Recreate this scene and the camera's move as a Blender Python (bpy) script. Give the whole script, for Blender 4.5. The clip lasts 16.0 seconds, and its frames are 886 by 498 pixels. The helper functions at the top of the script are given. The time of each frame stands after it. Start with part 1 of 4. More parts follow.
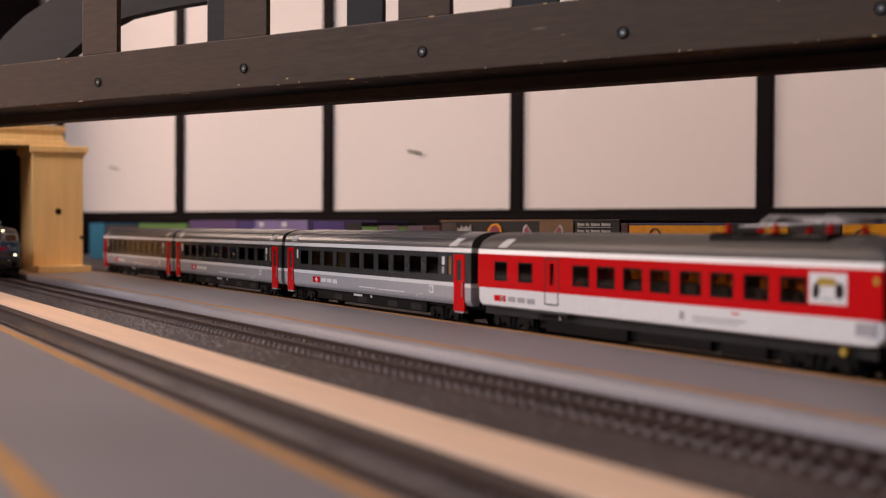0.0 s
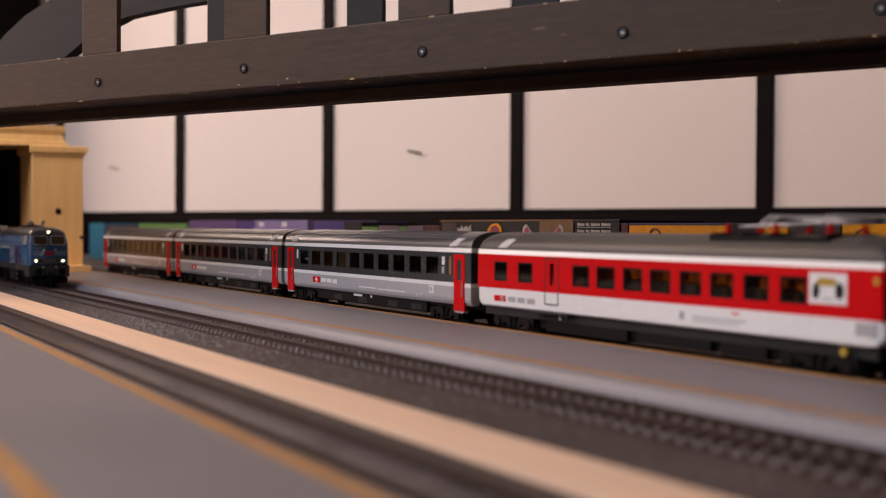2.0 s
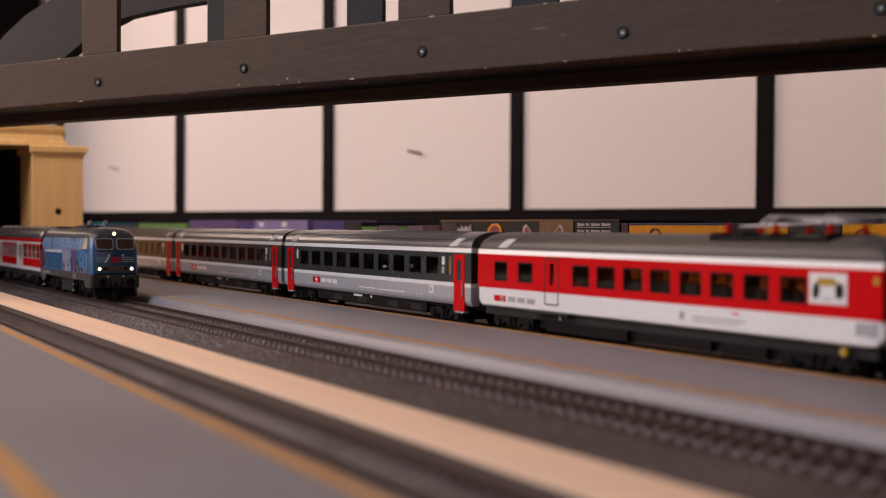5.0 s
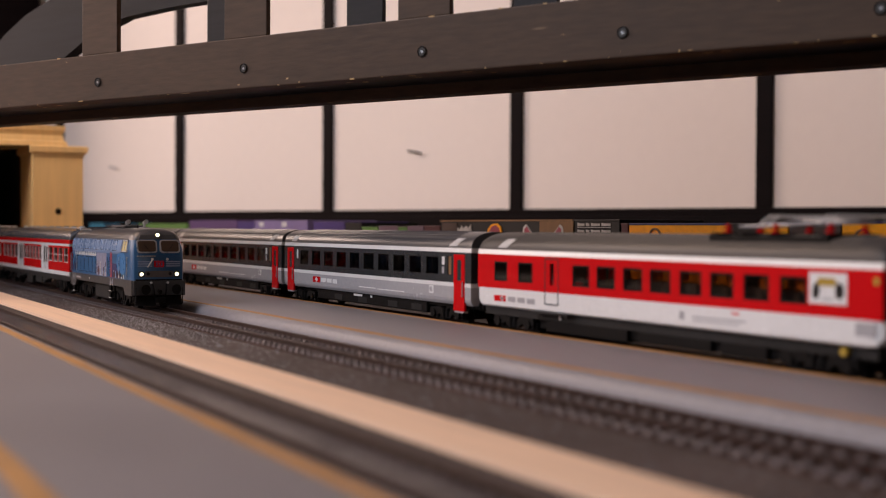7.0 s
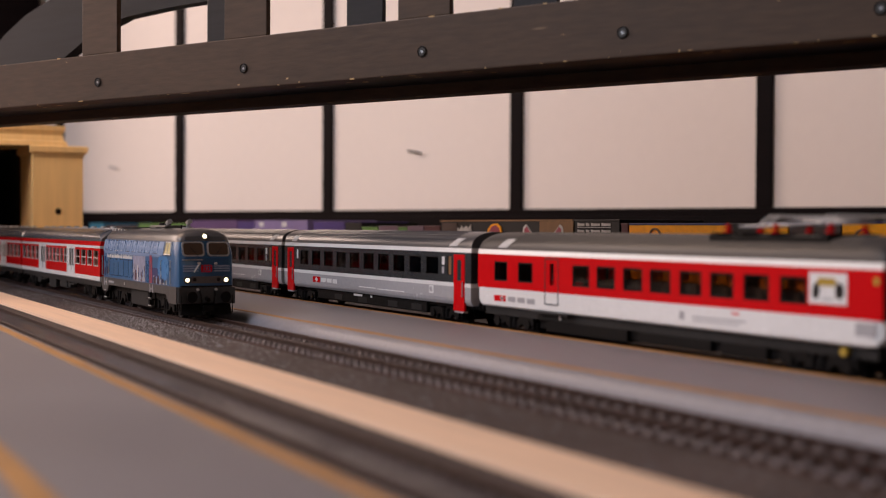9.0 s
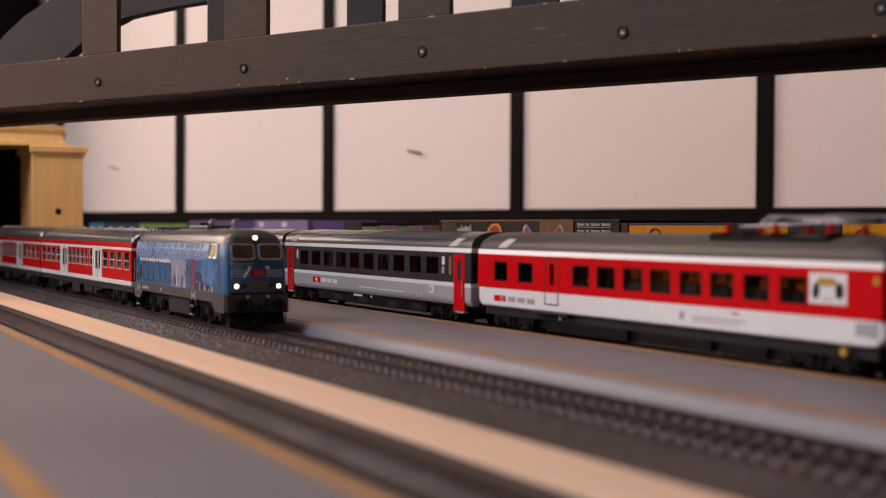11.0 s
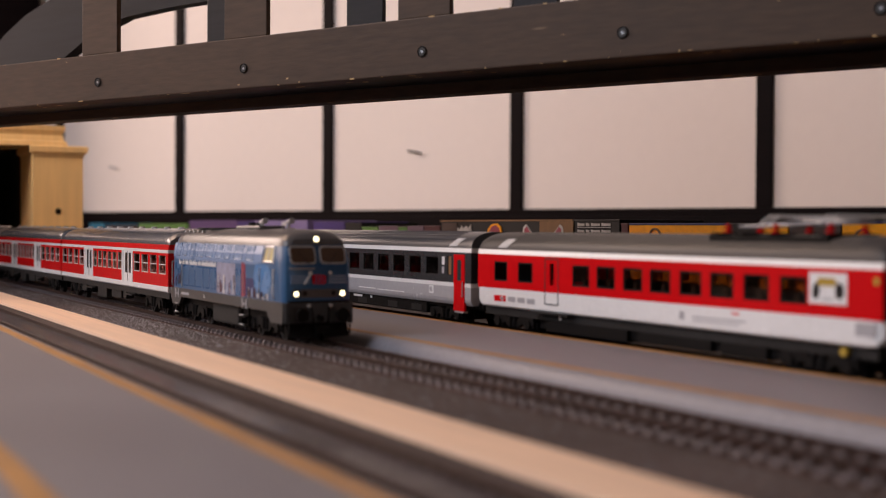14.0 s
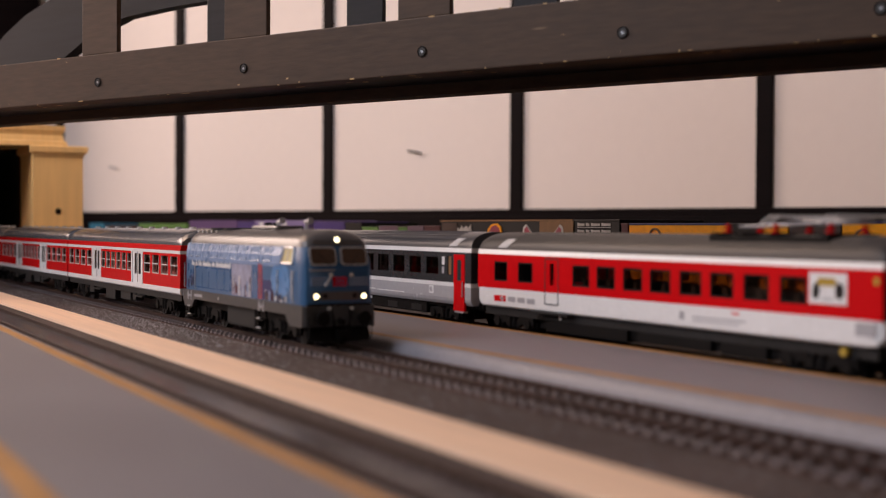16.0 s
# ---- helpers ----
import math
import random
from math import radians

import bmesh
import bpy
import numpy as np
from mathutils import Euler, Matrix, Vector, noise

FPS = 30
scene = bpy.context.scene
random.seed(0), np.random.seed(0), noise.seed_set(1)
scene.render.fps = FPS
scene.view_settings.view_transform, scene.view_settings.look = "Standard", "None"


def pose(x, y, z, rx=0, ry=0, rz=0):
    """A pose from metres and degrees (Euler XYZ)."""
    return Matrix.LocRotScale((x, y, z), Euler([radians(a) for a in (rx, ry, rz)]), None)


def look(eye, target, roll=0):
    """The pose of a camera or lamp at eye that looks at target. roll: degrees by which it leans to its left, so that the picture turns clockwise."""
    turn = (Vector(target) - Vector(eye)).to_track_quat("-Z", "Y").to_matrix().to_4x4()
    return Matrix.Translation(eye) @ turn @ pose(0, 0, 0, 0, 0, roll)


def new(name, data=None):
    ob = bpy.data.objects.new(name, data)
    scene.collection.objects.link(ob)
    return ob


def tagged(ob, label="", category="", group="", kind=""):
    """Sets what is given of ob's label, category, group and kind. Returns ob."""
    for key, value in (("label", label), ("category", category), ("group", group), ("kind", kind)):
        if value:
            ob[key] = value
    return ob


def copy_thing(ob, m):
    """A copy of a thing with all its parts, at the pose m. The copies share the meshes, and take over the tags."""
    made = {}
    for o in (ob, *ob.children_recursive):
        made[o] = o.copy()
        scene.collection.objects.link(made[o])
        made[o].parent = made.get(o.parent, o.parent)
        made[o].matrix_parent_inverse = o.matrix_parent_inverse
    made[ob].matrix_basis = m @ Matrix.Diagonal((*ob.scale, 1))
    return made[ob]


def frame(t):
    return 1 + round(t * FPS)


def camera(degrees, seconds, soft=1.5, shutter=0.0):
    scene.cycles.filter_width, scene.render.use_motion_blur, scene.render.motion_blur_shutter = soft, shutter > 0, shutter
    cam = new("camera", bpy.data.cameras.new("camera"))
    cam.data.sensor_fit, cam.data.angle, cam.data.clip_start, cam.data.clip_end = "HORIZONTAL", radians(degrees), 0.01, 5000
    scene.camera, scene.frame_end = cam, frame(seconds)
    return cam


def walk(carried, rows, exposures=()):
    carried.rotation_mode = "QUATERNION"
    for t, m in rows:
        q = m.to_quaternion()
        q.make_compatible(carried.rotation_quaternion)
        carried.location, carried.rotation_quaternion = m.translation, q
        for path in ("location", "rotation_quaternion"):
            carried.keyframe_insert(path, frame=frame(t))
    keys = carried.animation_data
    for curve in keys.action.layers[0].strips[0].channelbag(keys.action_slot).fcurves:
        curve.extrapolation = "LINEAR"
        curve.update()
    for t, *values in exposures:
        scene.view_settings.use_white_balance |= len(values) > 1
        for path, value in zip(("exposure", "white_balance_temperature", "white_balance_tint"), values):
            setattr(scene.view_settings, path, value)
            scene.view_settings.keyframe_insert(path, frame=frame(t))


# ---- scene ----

# All lengths below are in millimetres of the model railway and scaled to metres by S.
# x runs along the tracks, y away across them, z up; the baseboard's top is z = 0, the rail tops z = 4.5.
S = 0.001
RAIL = 4.5
LOCO_Y, EXPRESS_Y, NEAR_Y = 218.0, 338.2, 120.6
SLANT = 0.0133    # the middle track runs this much out of true to the express track, level with LOCO_Y at x = -600

# ---- camera ----
cam = camera(37.56, 16.0, soft=1.1)
EYE = Vector((0.0, 0.0, 0.0563))
AIM = EYE + Vector((-math.cos(0.4764) * math.cos(-0.0162), math.sin(0.4764) * math.cos(-0.0162), math.sin(-0.0162)))
cam.data.dof.use_dof = True
cam.data.dof.focus_distance = 0.83
cam.data.dof.aperture_fstop = 10.5
VIEW = look(EYE, AIM, 0.31)
walk(cam, [(0.0, VIEW), (16.0, VIEW)], [(0.0, 0.0), (16.0, 0.0)])

# ---- light ----
world = bpy.data.worlds.new("world")
world.use_nodes = True
scene.world = world
world.node_tree.nodes["Background"].inputs[0].default_value = (0.7, 0.8, 1.0, 1)
world.node_tree.nodes["Background"].inputs[1].default_value = 0.02


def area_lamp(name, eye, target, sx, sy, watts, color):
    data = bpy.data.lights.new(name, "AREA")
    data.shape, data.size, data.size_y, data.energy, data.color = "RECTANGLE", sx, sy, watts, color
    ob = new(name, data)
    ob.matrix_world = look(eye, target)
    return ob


# added warm fill lamp; its source is unseen
lamp = bpy.data.lights.new("warm_fill_light", "POINT")
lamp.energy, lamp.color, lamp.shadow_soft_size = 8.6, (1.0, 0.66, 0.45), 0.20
new("warm_fill_light", lamp).location = (-1.08, -0.05, 0.60)


def room_point(u, v, z):
    """u along the panelled wall, v towards it, both from the eye."""
    return Vector((0.928 * u - 0.371 * v, 0.371 * u + 0.928 * v, z))


# unseen windows added to hold fill lamps: wall, centre along the wall, height of the centre, width, height, watts,
# colour
FILL_WINDOWS = (("west", -0.62, 0.70, 1.0, 0.9, 12, (1.0, 0.735, 0.63)), ("west", 0.52, 0.90, 0.9, 0.9, 28, (1.0, 0.75, 0.63)),
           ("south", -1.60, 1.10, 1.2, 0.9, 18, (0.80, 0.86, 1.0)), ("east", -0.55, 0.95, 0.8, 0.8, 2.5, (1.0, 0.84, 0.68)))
for side, c, z, w, h, watts, color in FILL_WINDOWS:
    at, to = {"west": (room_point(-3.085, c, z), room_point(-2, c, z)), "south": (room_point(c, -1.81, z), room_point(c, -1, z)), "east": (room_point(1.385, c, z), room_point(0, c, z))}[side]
    area_lamp("window_fill_light", at, to, w, h, watts, color)
# fill lamp added overhead to brighten the coaches; no source is in view
area_lamp("overhead_fill_light", (-0.85, -1.55, 1.56), (-0.75, 0.25, 0.0), 1.1, 0.5, 20, (0.86, 0.87, 0.98))


# ---- materials ----
def material(name, color, rough=0.5, metal=0.0, vary=0.12, grain=300.0, bump=0.0, spots=None, coat=0.0, island=0.0, rand=0.0,
             stretch=(1, 1, 1), blotch=12.0, trans=0.0, spec=0.5, rvar=1.0, ior=1.5):
    """Colour with grain and stains at two scales, relief and gloss that vary with them."""
    m = bpy.data.materials.new(name)
    m.use_nodes = True
    nt = m.node_tree
    N, L = nt.nodes, nt.links
    b = N["Principled BSDF"]
    b.inputs["Metallic"].default_value = metal
    b.inputs["Coat Weight"].default_value = coat
    b.inputs["Coat Roughness"].default_value = 0.15
    b.inputs["Transmission Weight"].default_value = trans
    b.inputs["Specular IOR Level"].default_value = spec
    b.inputs["IOR"].default_value = ior
    tc = N.new("ShaderNodeTexCoord")
    mp = N.new("ShaderNodeMapping")
    mp.inputs["Scale"].default_value = stretch
    L.new(tc.outputs["Object"], mp.inputs[0])
    fine = N.new("ShaderNodeTexNoise")
    fine.inputs["Scale"].default_value, fine.inputs["Detail"].default_value = grain, 5
    wide = N.new("ShaderNodeTexNoise")
    wide.inputs["Scale"].default_value, wide.inputs["Detail"].default_value = blotch, 3
    L.new(mp.outputs[0], fine.inputs["Vector"])
    L.new(mp.outputs[0], wide.inputs["Vector"])
    add = N.new("ShaderNodeMath")
    add.operation = "ADD"
    L.new(fine.outputs["Fac"], add.inputs[0])
    L.new(wide.outputs["Fac"], add.inputs[1])
    last = add.outputs[0]
    if rand or island:
        src = N.new("ShaderNodeObjectInfo" if rand else "ShaderNodeNewGeometry")
        mul = N.new("ShaderNodeMath")
        mul.operation, mul.inputs[1].default_value, mul.inputs[2].default_value = "MULTIPLY_ADD", rand or island, -0.5 * (rand or island)
        L.new(src.outputs["Random" if rand else "Random Per Island"], mul.inputs[0])
        add2 = N.new("ShaderNodeMath")
        add2.operation = "ADD"
        L.new(last, add2.inputs[0])
        L.new(mul.outputs[0], add2.inputs[1])
        last = add2.outputs[0]
    ramp = N.new("ShaderNodeMapRange")
    ramp.inputs[1].default_value, ramp.inputs[2].default_value = 0.55, 1.45
    ramp.inputs[3].default_value, ramp.inputs[4].default_value = 1 - 2 * vary, 1 + 2 * vary
    ramp.clamp = False
    L.new(last, ramp.inputs[0])
    mix = N.new("ShaderNodeVectorMath")
    mix.operation = "SCALE"
    mix.inputs[0].default_value = color
    L.new(ramp.outputs[0], mix.inputs["Scale"])
    out = mix.outputs[0]
    if spots:
        vor = N.new("ShaderNodeTexNoise")
        vor.inputs["Scale"].default_value, vor.inputs["Detail"].default_value = spots[1], 2
        L.new(mp.outputs[0], vor.inputs["Vector"])
        cut = N.new("ShaderNodeMapRange")
        cut.inputs[1].default_value, cut.inputs[2].default_value = spots[2], spots[2] + 0.04
        L.new(vor.outputs["Fac"], cut.inputs[0])
        mx = N.new("ShaderNodeMix")
        mx.data_type = "RGBA"
        L.new(cut.outputs[0], mx.inputs[0])
        L.new(out, mx.inputs[6])
        mx.inputs[7].default_value = (*spots[0], 1)
        out = mx.outputs[2]
    L.new(out, b.inputs["Base Color"])
    rr = N.new("ShaderNodeMapRange")
    rr.inputs[1].default_value, rr.inputs[2].default_value = 0.6, 1.4
    rr.inputs[3].default_value, rr.inputs[4].default_value = max(rough - 0.08 * rvar, 0.02), min(rough + 0.1 * rvar, 1)
    L.new(add.outputs[0], rr.inputs[0])
    L.new(rr.outputs[0], b.inputs["Roughness"])
    if bump:
        bp = N.new("ShaderNodeBump")
        bp.inputs["Strength"].default_value, bp.inputs["Distance"].default_value = 1.0, bump
        L.new(fine.outputs["Fac"], bp.inputs["Height"])
        L.new(bp.outputs[0], b.inputs["Normal"])
    return m


def glow(name, color, strength):
    m = bpy.data.materials.new(name)
    m.use_nodes = True
    b = m.node_tree.nodes["Principled BSDF"]
    b.inputs["Base Color"].default_value = (*color, 1)
    b.inputs["Emission Color"].default_value = (*color, 1)
    b.inputs["Emission Strength"].default_value = strength
    return m


M = {}
M["wall"] = material("white_wall_paint", (0.82, 0.73, 0.68), 0.75, vary=0.012, grain=60, blotch=3)
M["plain"] = material("plain_wall_paint", (0.55, 0.50, 0.46), 0.8, vary=0.03, grain=40, blotch=2)
# unseen walls, coloured dark so the coach panes reflect little
M["unseen_wall"] = material("dark_unseen_wall", (0.10, 0.075, 0.06), 0.6, vary=0.2, grain=30, stretch=(1, 1, 0.1), blotch=3)
M["dark_timber"] = material("dark_batten_wood", (0.006, 0.0035, 0.004), 0.6, vary=0.25, spec=0.06, grain=90, stretch=(1, 1, 8), blotch=10)
M["bridge"] = material("dark_stained_wood", (0.080, 0.051, 0.035), 0.55, vary=0.17, spec=0.22, spots=((0.30, 0.21, 0.13), 130, 0.735), grain=420, stretch=(0.16, 1, 1), blotch=34, bump=0.00012)
# darker copy of the bridge wood, with the shade of deck and far truss in it
M["bridge_shaded"] = material("shaded_bridge_wood", (0.014, 0.014, 0.017), 0.45, vary=0.3, spec=0.2, grain=200, stretch=(0.1, 1, 1), blotch=14)
M["chip"] = material("bare_wood_chip", (0.46, 0.30, 0.13), 0.6, vary=0.2, grain=500, island=0.5)
M["pine"] = material("pale_varnished_pine", (0.95, 0.64, 0.28), 0.4, vary=0.06, grain=160, stretch=(1, 1, 0.08), blotch=14, coat=0.2)
M["platform"] = material("grey_platform_paint", (0.250, 0.238, 0.262), 0.50, spec=0.34, vary=0.12, grain=420, blotch=9, bump=0.00008, spots=((0.25, 0.25, 0.26), 60, 0.72))
M["line"] = material("ochre_line_paint", (0.44, 0.21, 0.05), 0.6, vary=0.16, grain=260, blotch=40)
M["strip"] = material("raw_plywood_strip", (0.87, 0.62, 0.445), 0.7, spec=0.2, vary=0.07, grain=300, stretch=(0.05, 1, 1), blotch=12)
M["grit"] = material("brown_grit_roadbed", (0.072, 0.053, 0.050), 0.8, spec=0.25, vary=0.3, grain=900, blotch=18, bump=0.0004, spots=((0.20, 0.18, 0.17), 700, 0.66))
M["bed"] = material("rusty_track_bed", (0.066, 0.038, 0.031), 0.7, spec=0.12, vary=0.3, grain=700, blotch=30, bump=0.0003)
M["grain"] = material("loose_ballast_grain", (0.20, 0.185, 0.19), 0.35, vary=0.1, grain=500, island=0.9)
M["rail"] = material("tarnished_rail_steel", (0.034, 0.016, 0.012), 0.50, spec=0.14, metal=0.0, vary=0.2, grain=600, blotch=25)
# base colour lifted towards grey, which puts the sleepers' glints into it
M["sleeper"] = material("brown_sleeper_with_glint", (0.185, 0.160, 0.168), 0.19, spec=0.75, rvar=0.6, vary=0.15, grain=700, blotch=60, rand=0.3)
M["board"] = material("dark_baseboard", (0.05, 0.042, 0.038), 0.7, vary=0.2, grain=200, blotch=8)
M["floor"] = material("brown_floor_boards", (0.16, 0.09, 0.05), 0.5, vary=0.2, grain=60, stretch=(0.1, 1, 1), blotch=4)
M["roof_grey"] = material("grey_roof_plastic", (0.060, 0.059, 0.066), 0.34, rvar=0.1, metal=0.0, vary=0.015, grain=200, blotch=20, coat=0.1)
M["roof_dining"] = material("dull_grey_roof_plastic", (0.050, 0.046, 0.046), 0.42, spec=0.32, rvar=0.2, vary=0.04, grain=300, blotch=20)
M["roof_silver"] = material("silver_roof_plastic", (0.15, 0.15, 0.165), 0.22, rvar=0.1, vary=0.02, grain=200, blotch=18, metal=0.35)
M["white"] = material("white_model_paint", (0.80, 0.79, 0.79), 0.24, rvar=0.4, spec=0.4, vary=0.04, grain=600, blotch=20)
M["light_grey"] = material("light_grey_model_paint", (0.41, 0.40, 0.42), 0.24, rvar=0.4, spec=0.4, vary=0.05, grain=600, blotch=20)
M["anthracite"] = material("anthracite_model_paint", (0.035, 0.037, 0.040), 0.22, rvar=0.4, spec=0.4, vary=0.1, grain=600, blotch=20)
M["red"] = material("signal_red_model_paint", (0.60, 0.005, 0.008), 0.24, rvar=0.3, spec=0.07, vary=0.04, grain=300, blotch=20)
M["dull_red"] = material("traffic_red_model_paint", (0.58, 0.008, 0.010), 0.24, rvar=0.3, spec=0.18, vary=0.04, grain=300, blotch=20)
M["black"] = material("black_underframe_plastic", (0.008, 0.007, 0.007), 0.6, spec=0.08, vary=0.2, grain=500, blotch=40)
M["frame_grey"] = material("dusty_underframe_plastic", (0.022, 0.021, 0.021), 0.6, spec=0.15, vary=0.25, grain=300, blotch=50)
M["glass"] = material("smoked_window_glass", (0.13, 0.115, 0.105), 0.04, vary=0.02, trans=1.0, ior=1.22, rvar=0.0)
M["clear_glass"] = material("clear_window_glass", (0.66, 0.54, 0.52), 0.03, vary=0.01, trans=1.0, ior=1.16, rvar=0.0)
M["dining_glass"] = material("warm_tinted_window_glass", (0.42, 0.30, 0.22), 0.03, vary=0.01, trans=1.0, ior=1.16, rvar=0.0)
M["seat"] = material("brown_seat_plastic", (0.05, 0.030, 0.022), 0.6, vary=0.1)
M["seat_red"] = material("red_brown_seat_plastic", (0.42, 0.16, 0.13), 0.6, vary=0.1)
M["orange_block"] = material("orange_block_plastic", (0.80, 0.20, 0.015), 0.6, vary=0.1)
M["blue"] = material("ocean_blue_model_paint", (0.021, 0.098, 0.225), 0.34, rvar=0.5, vary=0.06, grain=600, blotch=30, coat=0.1)
M["mid_blue"] = material("print_mid_blue", (0.021, 0.098, 0.24), 0.26, rvar=0.5, vary=0.05, grain=300, blotch=60, coat=0.3)
M["pale_blue"] = material("pale_blue_print_and_sheen", (0.19, 0.28, 0.46), 0.3, vary=0.12, grain=300, blotch=50, coat=0.3)
M["sky_blue"] = material("print_bright_blue", (0.05, 0.20, 0.45), 0.3, vary=0.15, grain=300, blotch=60, coat=0.3)
M["louvre"] = material("pale_louvre_panel", (0.27, 0.36, 0.53), 0.25, vary=0.08, grain=300, blotch=50, coat=0.3)
M["haze"] = material("print_haze_violet", (0.26, 0.26, 0.36), 0.3, vary=0.3, grain=260, blotch=90, coat=0.3)
M["print_red"] = material("print_dark_red", (0.30, 0.03, 0.06), 0.35, vary=0.1)
M["loco_roof"] = material("dusty_grey_loco_roof", (0.078, 0.073, 0.076), 0.31, rvar=0.4, spec=0.55, vary=0.08, grain=400, blotch=40)
M["front_grey"] = material("brownish_grey_front_band", (0.095, 0.082, 0.080), 0.4, vary=0.12, grain=400, blotch=40)
M["skirt"] = material("basalt_grey_skirt", (0.036, 0.036, 0.038), 0.45, vary=0.15, grain=400, blotch=40)
M["silver"] = material("silver_trim", (0.50, 0.50, 0.52), 0.3, metal=0.6, vary=0.05)
M["cream"] = material("cream_cab_window", (0.55, 0.46, 0.22), 0.5, vary=0.1)
M["brown_glass"] = material("brown_cab_glass", (0.075, 0.045, 0.030), 0.08, vary=0.05)
M["lens"] = glow("lit_headlamp_lens", (1.0, 0.84, 0.52), 3.6)
M["brass"] = material("yellow_painted_metal", (0.40, 0.27, 0.03), 0.4, metal=0.3, vary=0.1)
M["screw"] = material("dark_screw_steel", (0.05, 0.045, 0.042), 0.55, metal=0.4, vary=0.1)
# the tunnel's inner shade is put into this near-black colour
M["tunnel_shade"] = material("unlit_tunnel_lining", (0.004, 0.004, 0.004), 0.9, vary=0.1)
for key, c in (("teal", (0.03, 0.16, 0.26)), ("umber", (0.07, 0.045, 0.04)), ("green", (0.12, 0.24, 0.06)), ("purple", (0.11, 0.06, 0.16)),
               ("violet", (0.06, 0.035, 0.16)), ("lilac", (0.20, 0.15, 0.30)), ("mauve", (0.14, 0.09, 0.12)), ("ink", (0.015, 0.013, 0.014)),
               ("tan", (0.24, 0.13, 0.06)), ("orange", (0.95, 0.37, 0.006)), ("maroon", (0.09, 0.03, 0.035)), ("print_grey", (0.58, 0.56, 0.55)), ("navy", (0.04, 0.04, 0.12))):
    M[key] = material(key + "_card", c, 0.5, spec=0.15, vary=0.1, grain=200, blotch=30)


# ---- mesh helpers ----
def thing(name, x, y, z=0.0, turn=0.0, **tags):
    ob = new(name)
    ob.empty_display_size = 0.01
    ob.matrix_world = Matrix.Translation((x * S, y * S, z * S)) @ Matrix.Rotation(radians(turn), 4, "Z")
    return tagged(ob, **tags)


TRAIN_SIZE = 0.961
settle = [False]


def settled(p):
    """Shrinks the running train about eye height and stretches its running gear to fit the camera's view."""
    z = 56.3 - (56.3 - p.z) * TRAIN_SIZE
    if p.z < 16:
        low = 56.3 - 40.3 * TRAIN_SIZE
        z = RAIL + (p.z - RAIL) * (low - RAIL) / (16 - RAIL)
    return Vector((p.x * TRAIN_SIZE, p.y * TRAIN_SIZE, z))


def part(name, bm, mat, parent=None, label="", smooth=None, **tags):
    """Links a bmesh, in millimetres, as one mesh object under a thing or under a part."""
    if settle[0] and name != "wheelset":
        for v in bm.verts:
            v.co = settled(v.co)
    bmesh.ops.remove_doubles(bm, verts=bm.verts, dist=0.002)
    bmesh.ops.recalc_face_normals(bm, faces=bm.faces)
    bmesh.ops.scale(bm, vec=(S, S, S), verts=bm.verts)
    me = bpy.data.meshes.new(name)
    if smooth is not None:
        lim = radians(smooth)
        for f in bm.faces:
            f.smooth = True
        for e in bm.edges:
            e.smooth = len(e.link_faces) == 2 and e.calc_face_angle(0.0) < lim
    bm.to_mesh(me)
    bm.free()
    me.materials.append(mat)
    ob = new(name, me)
    ob.parent = parent
    return tagged(ob, label=label, **tags)


def box(bm, x0, x1, y0, y1, z0, z1, r=0.0):
    v = [bm.verts.new((x, y, z)) for x in (x0, x1) for y in (y0, y1) for z in (z0, z1)]
    fs = [bm.faces.new([v[i] for i in q]) for q in ((0, 1, 3, 2), (4, 6, 7, 5), (0, 4, 5, 1), (2, 3, 7, 6), (0, 2, 6, 4), (1, 5, 7, 3))]
    if r:
        es = list({e for f in fs for e in f.edges})
        bmesh.ops.bevel(bm, geom=es, offset=r, segments=2, profile=0.6, affect="EDGES", clamp_overlap=True)
    return bm


def boxes(*bs, r=0.0):
    bm = bmesh.new()
    for b in bs:
        box(bm, *b, r=r)
    return bm


def prism(bm, profile, x0, x1, axis="x"):
    """Extrudes a closed outline: (y, z) along x, (x, z) along y or (x, y) along z."""
    def place(a, b, t):
        return (t, a, b) if axis == "x" else (a, t, b) if axis == "y" else (a, b, t)
    A = [bm.verts.new(place(a, b, x0)) for a, b in profile]
    B = [bm.verts.new(place(a, b, x1)) for a, b in profile]
    n = len(A)
    for i in range(n):
        bm.faces.new((A[i], A[(i + 1) % n], B[(i + 1) % n], B[i]))
    bm.faces.new(A[::-1])
    bm.faces.new(B)
    return bm


def loft(bm, rings, cap=True):
    R = [[bm.verts.new(p) for p in ring] for ring in rings]
    for a, b in zip(R, R[1:]):
        for i in range(len(a)):
            j = (i + 1) % len(a)
            bm.faces.new((a[i], a[j], b[j], b[i]))
    if cap:
        bm.faces.new(R[0][::-1])
        bm.faces.new(R[-1])
    return bm


def rod(bm, p, q, r, seg=10, r2=None):
    p, q = Vector(p), Vector(q)
    m = (q - p).to_track_quat("Z", "Y").to_matrix()
    rings = []
    for c, rad in ((p, r), (q, r if r2 is None else r2)):
        rings.append([c + m @ Vector((rad * math.cos(2 * math.pi * k / seg), rad * math.sin(2 * math.pi * k / seg), 0)) for k in range(seg)])
    return loft(bm, rings)


def disc(bm, c, axis, r, thick, seg=20):
    a = {"x": Vector((1, 0, 0)), "y": Vector((0, 1, 0)), "z": Vector((0, 0, 1))}[axis] * thick / 2
    return rod(bm, Vector(c) - a, Vector(c) + a, r, seg)


